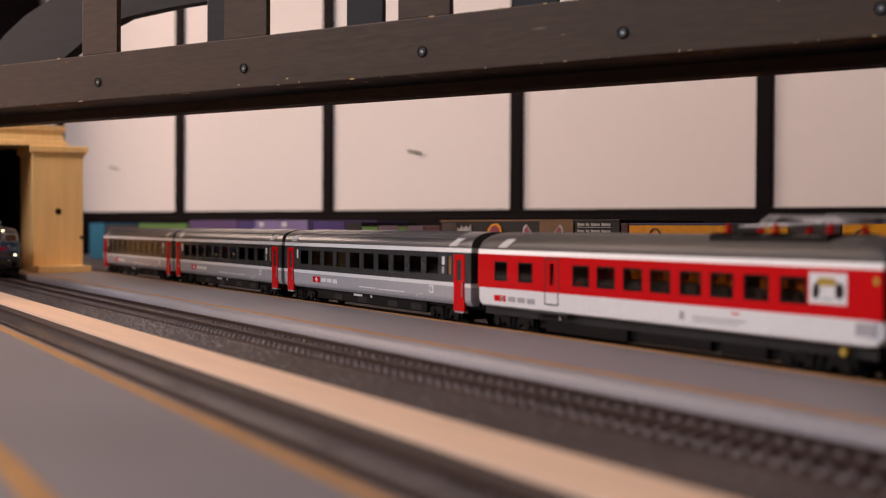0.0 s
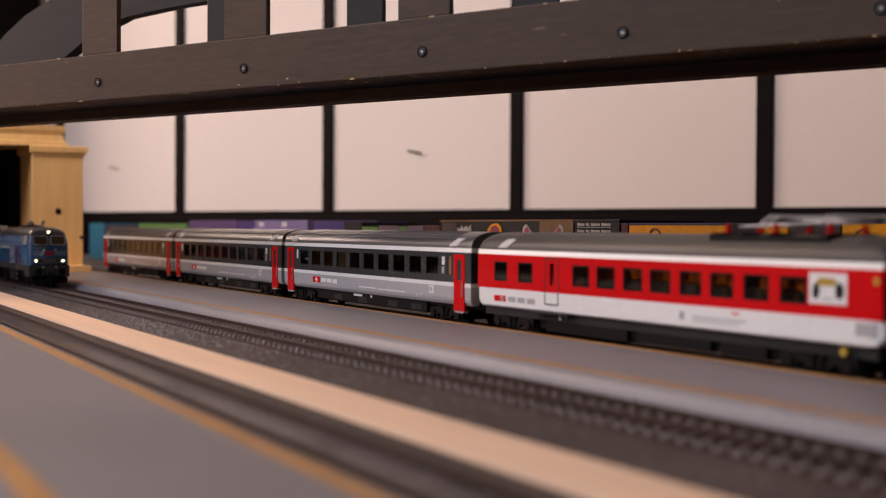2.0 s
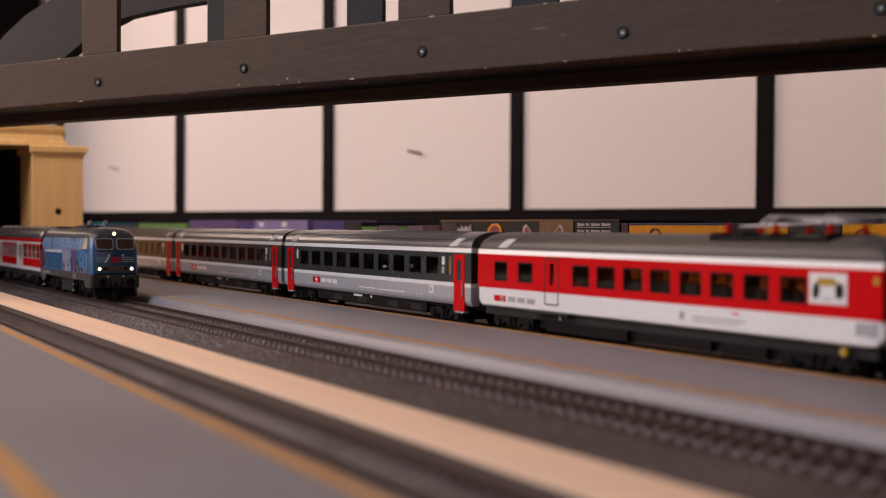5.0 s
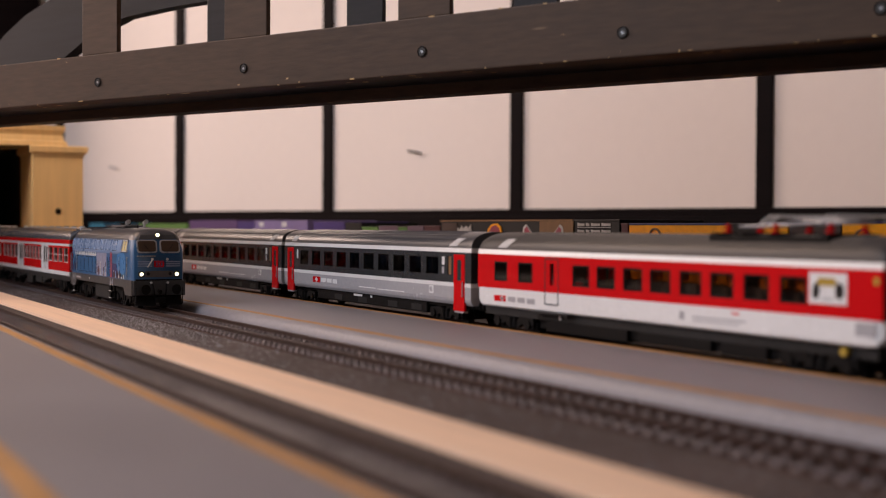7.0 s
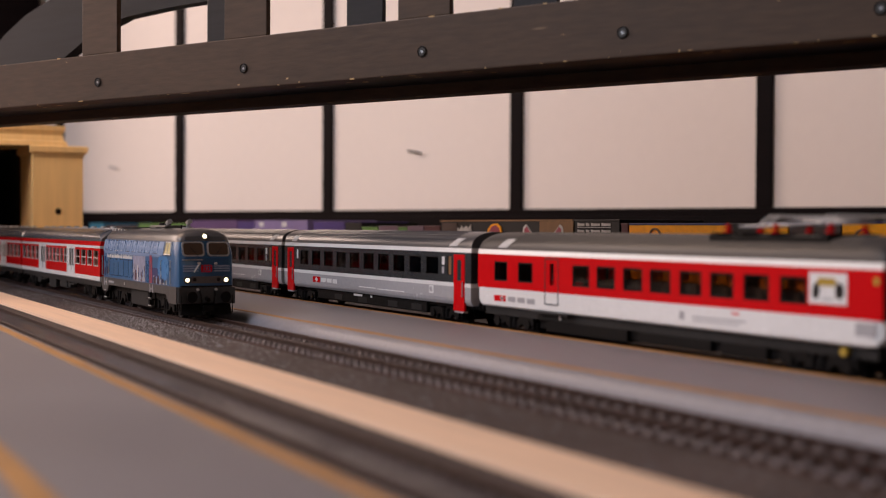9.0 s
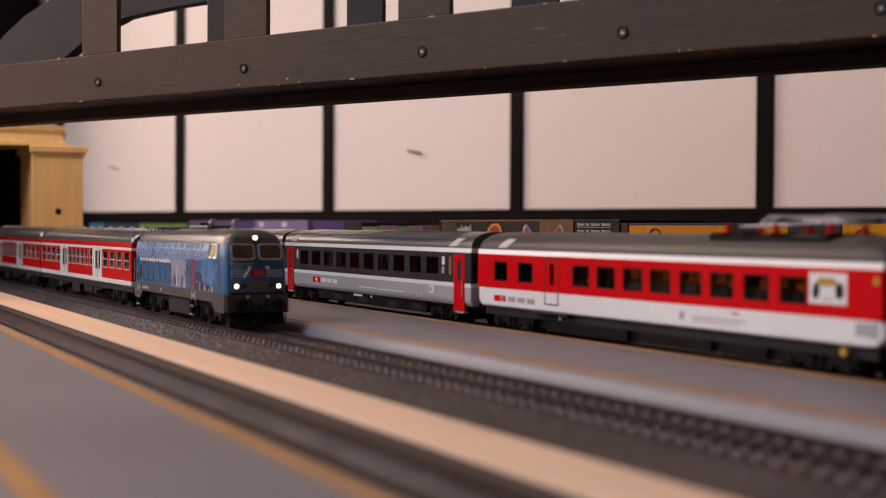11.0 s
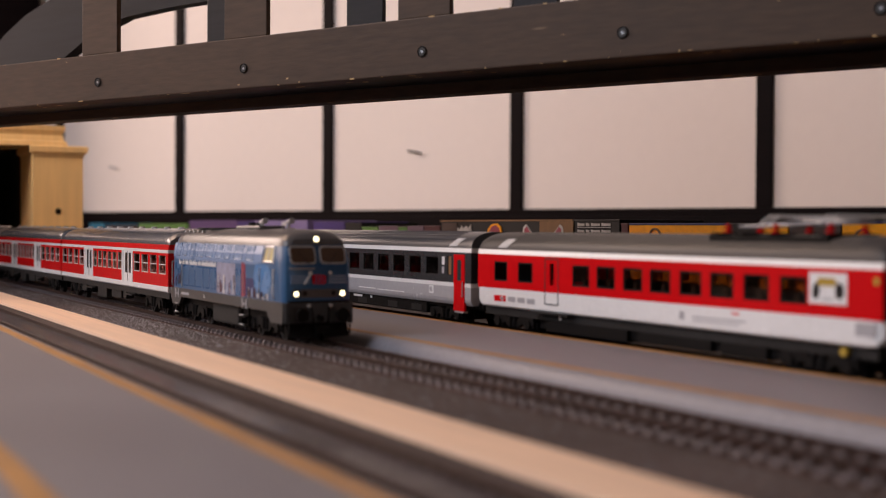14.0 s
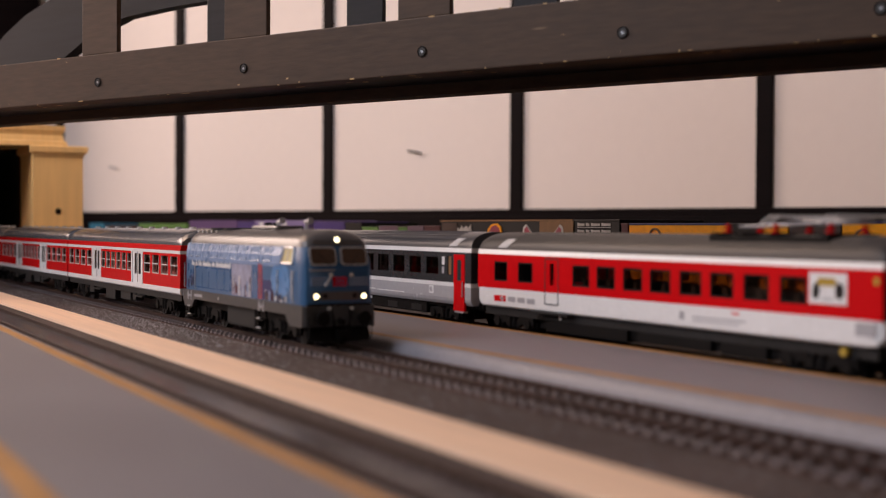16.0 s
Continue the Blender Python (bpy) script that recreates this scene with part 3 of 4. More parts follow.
def roof_patch(parent, s, bottom, top, hw, z0, z1, power=2.4):
    """A pale panel laid on the curve of the roof from z 46.6 to 51."""
    rings = []
    for k in range(7):
        t = k / 6
        z = 46.6 + 4.4 * t
        y = hw * (1 - ((z - z0) / (z1 - z0)) ** power) ** (1 / power)
        x0, x1 = bottom[0] + (top[0] - bottom[0]) * t, bottom[1] + (top[1] - bottom[1]) * t
        rings.append([(x0, s * (y + 0.28), z), (x1, s * (y + 0.28), z), (x1, s * (y - 0.5), z - 0.2), (x0, s * (y - 0.5), z - 0.2)])
    part("roof_panel", loft(bmesh.new(), rings), M["print_grey"], parent, "pale grey panel on the roof edge")


def couplings(parent, half, mat="black"):
    for s in (-1, 1):
        bm = boxes(*[tuple(sorted((s * (half - 0.2), s * (half + 2.6)))) + (-6.5, 6.5, 17 + k * 4.4, 20.2 + k * 4.4) for k in range(7)], r=0.3)
        box(bm, *sorted((s * (half - 0.2), s * (half + 2.2))), -5.8, 5.8, 16, 47)
        part("gangway", bm, M[mat], parent)
        bm = bmesh.new()
        rod(bm, (s * (half - 3), 0, 10), (s * (half + 5), 0, 10), 1.2, 8)
        part("coupler", bm, M["black"], parent)
        for y in (-9.8, 9.8):
            bm = bmesh.new()
            rod(bm, (s * (half - 1), y, 15.5), (s * (half + 1.2), y, 15.5), 1.1, 10)
            disc(bm, (s * (half + 1.6), y, 15.5), "x", 2.4, 0.7, 16)
            part("buffer", bm, M["frame_grey"], parent, smooth=40)


def steps_bm(x0, x1, s, z):
    return boxes((x0, x1, *sorted((s * 13.5, s * 16.2)), z, z + 0.8))


# ---- grey express coaches ----
WIN = [(-107 + 21.4 * k, -92 + 21.4 * k) for k in range(10)]


def express_coach():
    hw, half = 16.0, 137.6
    root = thing("passenger_coach", 0, 0, label="model express coach in light grey and anthracite with red doors", category="train coach", group="grey express coaches")
    part("lower_body", prism(bmesh.new(), [(-14.6, 15.7), (-15.6, 17.2), (-15.95, 18.4), (-15.7, 18.6), (-15.98, 18.8), (-hw, 25.2), (hw, 25.2), (15.98, 18.8), (15.7, 18.6), (15.95, 18.4), (15.6, 17.2), (14.6, 15.7)], -half, half), M["light_grey"], root)
    part("lower_stripe", box(bmesh.new(), -half, half, -hw - 0.08, hw + 0.08, 25.2, 27.3), M["white"], root)
    part("upper_stripe", prism(bmesh.new(), [(-hw, 43.4), (-15.6, 45.7), (15.6, 45.7), (hw, 43.4)], -half, half), M["white"], root)
    for s in (-1, 1):
        holes = [(a, b, 31.0, 40.7) for a, b in WIN] + [(111.4, 115.6, 31.5, 41.2)]
        bm = pierced(bmesh.new(), (-half, half), (27.3, 43.4), holes, s * hw, s * 14.9)
        part("window_band", bm, M["anthracite"], root, "anthracite band of windows")
        for a, b in WIN:
            wn = part("window", boxes((a, b, *sorted((s * 15.1, s * 15.5)), 31.0, 40.7)), M["glass"], root)
            bm = boxes((a, b, *sorted((s * 15.4, s * 15.75)), 31.0, 31.4), (a, b, *sorted((s * 15.4, s * 15.75)), 40.3, 40.7), (a, a + 0.4, *sorted((s * 15.4, s * 15.75)), 31.4, 40.3), (b - 0.4, b, *sorted((s * 15.4, s * 15.75)), 31.4, 40.3))
            part("seal", bm, M["black"], wn)
        part("window", boxes((111.4, 115.6, *sorted((s * 15.1, s * 15.5)), 31.5, 41.2)), M["tan"], root, "narrow window filled with opaque tan")
        for x0, x1 in ((119, 131), (-131, -119)):
            bm = pierced(bmesh.new(), (x0, x1), (12.6, 42.3), [(x0 + 3.6, x1 - 3.6, 28.5, 39.5)], s * 16.3, s * 15.2)
            d = part("door", bm, M["red"], root, "red entrance door")
            part("pane", boxes((x0 + 3.6, x1 - 3.6, *sorted((s * 15.4, s * 15.7)), 28.5, 39.5)), M["glass"], d)
            bm = bmesh.new()
            rod(bm, (x1 - 1.6, s * 16.7, 20), (x1 - 1.6, s * 16.7, 28), 0.3, 6)
            part("grab_rail", bm, M["silver"], d)
            part("door_step", steps_bm(x0 + 1, x1 - 1, s, 11.6), M["light_grey"], d)
        y = s * 16.1
        for a, b, z0, z1, mt in ((-83.5, -70.5, 19.8, 23.6, "red"), (-69, -61, 20.4, 23.0, "white"), (-59, -51, 20.4, 23.0, "white"), (-49, -42, 20.2, 22.9, "white"), (-7, 18, 19.6, 20.2, "white"), (21, 58, 19.4, 19.9, "white"), (105, 108, 36.5, 40.8, "white"), (105, 107.4, 31.8, 35.5, "light_grey"), (-113.5, -111, 35, 41, "white")):
            part("marking", boxes((a, b, *sorted((s * 15.9, y)), z0, z1)), M[mt], root)
        part("marking", boxes((-77.6, -76.2, *sorted((s * 16.0, s * 16.2)), 20.3, 23.1), (-79.0, -74.8, *sorted((s * 16.0, s * 16.2)), 21.1, 22.3)), M["white"], root)
        bm = boxes((89.6, 95, *sorted((s * 15.8, y)), 20.6, 24.8))
        ob = part("marking", bm, M["white"], root)
        part("marking_inset", boxes((90.4, 93.4, *sorted((s * 16.0, s * 16.2)), 21.4, 24.1)), M["light_grey"], ob)
        for a, b in ((-21, -8), (4.5, 7)):
            part("marking", boxes((a, b, *sorted((s * 13.0, s * 13.35)), 13.6, 15.0)), M["white"], root)
        roof_patch(root, s, (-124, -115), (-120, -111), 15.6, 45.7, 54.3)
        roof_patch(root, s, (112, 121), (120, 128), 15.6, 45.7, 54.3)
    # ribbed roof
    prof = roof_profile(15.6, 45.7, 54.3, 16)
    part("roof", prism(bmesh.new(), prof, -half, half), M["roof_grey"], root, "dark grey ribbed roof", smooth=30)
    for k in (5, 8, 10, 12, 14, 16, 18, 20, 22, 24, 27):
        y, z = prof[k]
        bm = bmesh.new()
        rod(bm, (-half + 20, y, z), (half - 20, y, z), 0.42, 6)
        part("roof_rib", bm, M["roof_grey"], root)
    for s in (-1, 1):
        part("end_wall", boxes((*sorted((s * 136.4, s * 137.4)), -15, 15, 27.3, 43.4)), M["anthracite"], root)
    part("underframe", box(bmesh.new(), -82, 81, -13.2, 13.2, 9.0, 15.7, r=0.8), M["black"], root, "long black equipment box under the floor")
    for u in (-52, -14, 30, 62):
        part("hatch", boxes((u, u + 13, -13.4, -13.0, 10.0, 13.4)), M["frame_grey"], root)
    part("solebar", boxes((-half, half, -12, 12, 13.8, 15.8)), M["black"], root)
    seats(root, -112, 112, 10.7, "seat")
    couplings(root, half)
    for x in (-105, 105):
        bogie(root, x)
    return root


first = express_coach()
EXPRESS_X = -730.3
first.matrix_world = Matrix.Translation((EXPRESS_X * S, EXPRESS_Y * S, 0))
for k in (1, 2):
    copy_thing(first, Matrix.Translation(((EXPRESS_X - 282 * k) * S, EXPRESS_Y * S, 0)))


# ---- red and white dining coach ----
def dining_coach():
    hw, half = 16.0, 136.8
    root = thing("dining_coach", -448.3, EXPRESS_Y, label="model dining coach in red and white with a roof pantograph", category="train coach")
    prof = [(-15.2, 17.2), (-15.9, 18.0), (-hw, 26.4), (hw, 26.4), (15.9, 18.0), (15.2, 17.2)]
    bm = bmesh.new()
    loft(bm, [[(x, y * w, max(z, lift)) for y, z in prof] for x, w, lift in ((-half, 0.95, 20), (-half + 4, 1, 17.2), (half - 8, 1, 17.2), (half - 3, 0.98, 18.0), (half, 0.93, 21))])
    part("lower_body", bm, M["white"], root, "off-white lower body", smooth=30)
    part("upper_stripe", prism(bmesh.new(), [(-hw, 43.3), (-15.5, 45.6), (15.5, 45.6), (hw, 43.3)], -half, half), M["white"], root)
    wins = ((-120, -107), (-96.6, -83), (-48.4, -34.6), (-29, -15), (-9, 4.8), (10, 24), (29.8, 43.6), (48.8, 62.6), (68.3, 82.2), (88, 101.8))
    for s in (-1, 1):
        holes = [(a, b, 30.1, 39.8) for a, b in wins] + [(-67.7, -64.1, 30.0, 40.0)]
        part("window_band", pierced(bmesh.new(), (-half, half), (26.4, 43.3), holes, s * hw, s * 14.9), M["red"], root, "bright red band of windows")
        for a, b in wins:
            wn = part("window", boxes((a, b, *sorted((s * 15.0, s * 15.4)), 30.1, 39.8)), M["dining_glass"], root)
            y = sorted((s * 15.3, s * 15.8))
            bm = boxes((a, b, *y, 30.1, 30.9), (a, b, *y, 39.0, 39.8), (a, a + 0.9, *y, 30.9, 39.0), (b - 0.9, b, *y, 30.9, 39.0))
            part("seal", bm, M["black"], wn)
            wn.visible_shadow = False
        part("window", boxes((-67.7, -64.1, *sorted((s * 15.0, s * 15.4)), 30, 40)), M["clear_glass"], root)
        y = sorted((s * 15.9, s * 16.12))
        part("door_outline", boxes((-72, -71.4, *y, 20.6, 42.4), (-60.6, -60, *y, 20.6, 42.4), (-71.4, -60.6, *y, 41.8, 42.4), (-71.4, -60.6, *y, 20.6, 21.2)), M["frame_grey"], root)
        part("door_step", boxes((-83, -50, *sorted((s * 15.2, s * 17.6)), 16.4, 17.2)), M["frame_grey"], root, "dark step under the door")
        poster = part("poster", boxes((103, 121, *sorted((s * 15.9, s * 16.15)), 30.8, 41.6)), M["white"], root, "white picture panel with yellow and grey shapes")
        y = sorted((s * 16.1, s * 16.25))
        part("poster_shape", prism(bmesh.new(), rounded(107, 116, 37, 39.8, 1.2), *y, "y"), M["brass"], poster)
        part("poster_shape", prism(bmesh.new(), [(104.6, 34), (105.2, 37.4), (107.2, 38.2), (108.4, 35.6), (107.6, 32.8), (105.6, 32.4)], *y, "y"), M["frame_grey"], poster)
        part("poster_shape", prism(bmesh.new(), [(115.6, 35.4), (116.4, 38.4), (119.4, 37.8), (119.8, 34.6), (118.2, 32.6), (116.2, 33.0)], *y, "y"), M["frame_grey"], poster)
        part("poster_shape", boxes((109.4, 114.6, *y, 32.2, 32.9)), M["light_grey"], poster)
        for a, b, z0, z1, mt in ((-119.7, -108.5, 20.0, 23.0, "red"), (-106, -99, 20.3, 22.7, "light_grey"), (-97, -90, 20.3, 22.7, "light_grey"), (-88, -81, 20.1, 22.6, "light_grey"), (38, 70, 21.6, 22.2, "light_grey"), (38, 66, 20.2, 20.7, "light_grey"), (30, 33, 20.4, 23.6, "light_grey"), (62, 66, 24.2, 25.0, "red"), (125, 134, 21, 25.5, "light_grey")):
            part("marking", boxes((a, b, *sorted((s * 15.9, s * 16.1)), z0, z1)), M[mt], root)
        part("marking", boxes((-112.6, -110.8, *sorted((s * 16.0, s * 16.22)), 20.4, 22.6), (-113.4, -110.0, *sorted((s * 16.0, s * 16.22)), 21.0, 22.0)), M["white"], root)
        roof_patch(root, s, (-117, -108), (-110, -102), 15.5, 45.6, 54.3)
        bm = bmesh.new()
        disc(bm, (119, s * 14.5, 15.0), "y", 1.6, 2.2, 14)
        part("yellow_cap", bm, M["brass"], root, "yellow cap under the body")
        bm = bmesh.new()
        disc(bm, (134.2, s * 15.95, 39.5), "y", 1.4, 0.5, 12)
        part("tail_marker", bm, M["brass"], root)
        part("end_wall", boxes((*sorted((s * 135.6, s * 136.6)), -15, 15, 26.4, 43.3)), M["anthracite"], root)
    part("roof", domed_roof(bmesh.new(), 15.5, 45.6, 54.3, half, 9, 2.4), M["roof_dining"], root, "grey finely ribbed roof", smooth=30)
    prof = roof_profile(15.5, 45.6, 54.3, 16)
    for k in (4, 5, 6, 7, 8, 9, 10, 11, 13, 16, 19, 21, 22, 23, 24, 25, 26, 27, 28):
        y, z = prof[k]
        bm = bmesh.new()
        rod(bm, (-half + 34, y, z), (half - 14, y, z), 0.22, 6)
        part("roof_rib", bm, M["roof_dining"], root)
    part("solebar", boxes((-half + 4, half - 4, -13.4, 13.4, 13.0, 17.4)), M["frame_grey"], root)
    part("centre_beam", boxes((-84, 84, -11, 11, 8.8, 13)), M["black"], root)
    for x0, x1, z0 in ((-75, -10, 7.6), (-2, 46, 8.4), (52, 78, 8.0)):
        part("equipment_box", boxes((x0, x1, -13, 13, z0, 13), r=0.6), M["black"], root)
    bm = bmesh.new()
    disc(bm, (-62, -13.5, 14.8), "y", 1.1, 0.8, 12)
    part("marking", bm, M["print_grey"], root)
    seats(root, -50, 102, 9.8, "seat", 33.5)
    # made-up orange blocks for an unidentified orange tone high behind the windows
    for k in range(7):
        x = -22 + 18.6 * k
        bm = bmesh.new()
        for y in (-9, 9):
            box(bm, x, x + 6.5, y - 1.0, y + 1.0, 34.4, 38.4, r=0.4)
            rod(bm, (x + 3.2, y, 26.5), (x + 3.2, y, 34.4), 0.4, 6)
        part("orange_stand_in", bm, M["orange_block"], root, "orange blocks standing in for unidentified orange behind the windows")
    # pantograph, folded
    pan = part("pantograph", boxes((44, 108, -12.6, -10.8, 51.4, 54.0), (44, 108, 10.8, 12.6, 51.4, 54.0), (44, 48, -12, 12, 53.2, 55.0), (60, 63, -12, 12, 53.2, 55.0), (76, 79, -12, 12, 53.2, 55.0), (104, 108, -12, 12, 53.2, 55.0), r=0.2), M["black"], root, "folded pantograph on a black base frame")
    for x in (50, 77, 105):
        for y in (-8.2, 8.2):
            bm = bmesh.new()
            for k in range(3):
                disc(bm, (x, y, 55.4 + 1.1 * k), "z", 1.7 - 0.2 * k, 0.6, 12)
            rod(bm, (x, y, 55), (x, y, 58.4), 0.7, 8)
            part("insulator", bm, M["dull_red"], pan)
    bm = bmesh.new()
    for y in (-7, 7):
        rod(bm, (54, y * 0.6, 57.4), (110, y, 59.4), 0.55, 8)
        rod(bm, (110, y, 59.4), (80, y * 0.9, 60.6), 0.45, 8)
    for x, z in ((54, 57.4), (82, 58.3), (110, 59.4)):
        rod(bm, (x, -6, z), (x, 6, z), 0.5, 8)
    part("arm", bm, M["light_grey"], pan)
    for x in (79, 108):
        bm = bmesh.new()
        for d in (0, 4.5):
            rod(bm, (x + d, -13, 61.0), (x + d, 13, 61.0), 0.6, 8)
            rod(bm, (x + d, -13, 61.0), (x + d, -17, 58.6), 0.5, 8)
            rod(bm, (x + d, 13, 61.0), (x + d, 17, 58.6), 0.5, 8)
        box(bm, x, x + 4.5, -0.5, 0.5, 60.4, 61)
        part("contact_shoe", bm, M["white"], pan)
    couplings(root, half)
    for x in (-105, 105):
        bogie(root, x)
    return root


dining_coach()


# ---- red regional coaches ----
def regional_coach():
    """Local x = 0 is the coupling face towards the locomotive; the coach runs back to x = -300."""
    hw, half = 16.4, 148.5
    root = thing("regional_coach", 0, 0, label="model regional coach in traffic red with light grey door frames", category="train coach", group="red regional coaches")
    part("sill_band", prism(bmesh.new(), [(-15.6, 16.8), (-hw, 17.6), (-hw, 20.4), (hw, 20.4), (hw, 17.6), (15.6, 16.8)], -half, half), M["white"], root, "light grey sill band")
    part("upper_band", prism(bmesh.new(), [(-hw, 42.2), (-15.9, 45.4), (15.9, 45.4), (hw, 42.2)], -half, half), M["dull_red"], root)
    part("upper_stripe", box(bmesh.new(), -half, half, -hw - 0.1, hw + 0.1, 40.4, 42.2), M["white"], root)
    sect = ((-146, -68, 4), (-42, 42, 6), (68, 146, 4))
    for s in (-1, 1):
        wins = []
        for a, b, n in sect:
            st = (b - a) / n
            wins += [(a + st * (k + 0.14), a + st * (k + 0.86)) for k in range(n)]
        doors = [(-55 - 12.5, -55 + 12.5), (55 - 12.5, 55 + 12.5)]
        holes = [(a, b, 27.6, 38.8) for a, b in wins] + [(a, b, 20.4, 40.4) for a, b in doors]
        part("side_wall", pierced(bmesh.new(), (-half, half), (20.4, 40.4), holes, s * hw, s * 15.3), M["dull_red"], root)
        for a, b in wins:
            wn = part("window", boxes((a, b, *sorted((s * 15.4, s * 15.8)), 27.6, 38.8)), M["clear_glass"], root)
            wn.visible_shadow = False
            y = sorted((s * 15.7, s * 16.5))
            bm = boxes((a, b, *y, 27.6, 28.1), (a, a + 0.35, *y, 28.1, 38.8), (b - 0.35, b, *y, 28.1, 38.8), (a + 0.35, b - 0.35, *y, 33.2, 33.7))
            part("window_frame", bm, M["print_grey"], wn)
        for a, b in doors:
            mid = (a + b) / 2
            y = sorted((s * 15.2, s * 16.2))
            bm = pierced(bmesh.new(), (a, b), (20.4, 40.4), [(a + 5, mid - 2, 26, 39), (mid + 2, b - 5, 26, 39)], s * 16.2, s * 15.2)
            d = part("door", bm, M["white"], root, "light grey folding double door")
            for u0, u1 in ((a + 5, mid - 2), (mid + 2, b - 5)):
                part("pane", boxes((u0, u1, *sorted((s * 15.5, s * 15.8)), 26, 39)), M["glass"], d)
            for u in (a, b):
                part("post", boxes((u - 1.2, u + 1.2, *sorted((s * 15.4, s * 16.75)), 20.4, 40.4)), M["white"], d)
            part("door_seal", boxes((mid - 0.4, mid + 0.4, *sorted((s * 15.6, s * 16.35)), 20.8, 40)), M["frame_grey"], d)
            part("door_step", boxes((a + 2, b - 2, *sorted((s * 12.5, s * 16.4)), 12.0, 12.8), (a + 3, b - 3, *sorted((s * 12.5, s * 14)), 12.8, 17)), M["frame_grey"], d)
        part("end_wall", boxes((*sorted((s * 147.2, s * 148.3)), -15.2, 15.2, 20.4, 42.2)), M["dull_red"], root)
        for x0, x1, d, z0 in ((-84, -70, 14.6, 9.5), (-34, -8, 14.8, 7.8), (4, 30, 14.2, 9), (36, 44, 14.4, 9.5)):
            part("equipment_box", boxes((x0, x1, *sorted((s * 9, s * d)), z0, 15), r=0.5), M["frame_grey"], root)
        part("solebar", boxes((-half + 1, half - 1, *sorted((s * 13.2, s * 15.2)), 13.6, 17.2)), M["frame_grey"], root)
    part("roof", domed_roof(bmesh.new(), 15.9, 45.4, 54.6, half, 14, 2.2), M["roof_silver"], root, "silver grey domed roof", smooth=35)
    part("roof_rail", boxes((-130, 130, -1.2, 1.2, 54.3, 54.9)), M["print_grey"], root)
    for k in range(9):
        x = -120 + 30 * k
        bm = bmesh.new()
        disc(bm, (x, 0, 55.4), "z", 2.0, 1.4, 12)
        box(bm, x - 3.2, x + 3.2, -2.2, 2.2, 54.2, 54.9)
        part("roof_vent", bm, M["print_grey"], root)
    part("underframe", boxes((-half + 2, half - 2, -9, 9, 13, 17)), M["black"], root)
    seats(root, -144, 144, 9.7, "seat_red")
    couplings(root, half)
    ws = []
    for x in (-108, 108):
        ws += bogie(root, x, 28.7, "black")[1]
    return root, ws


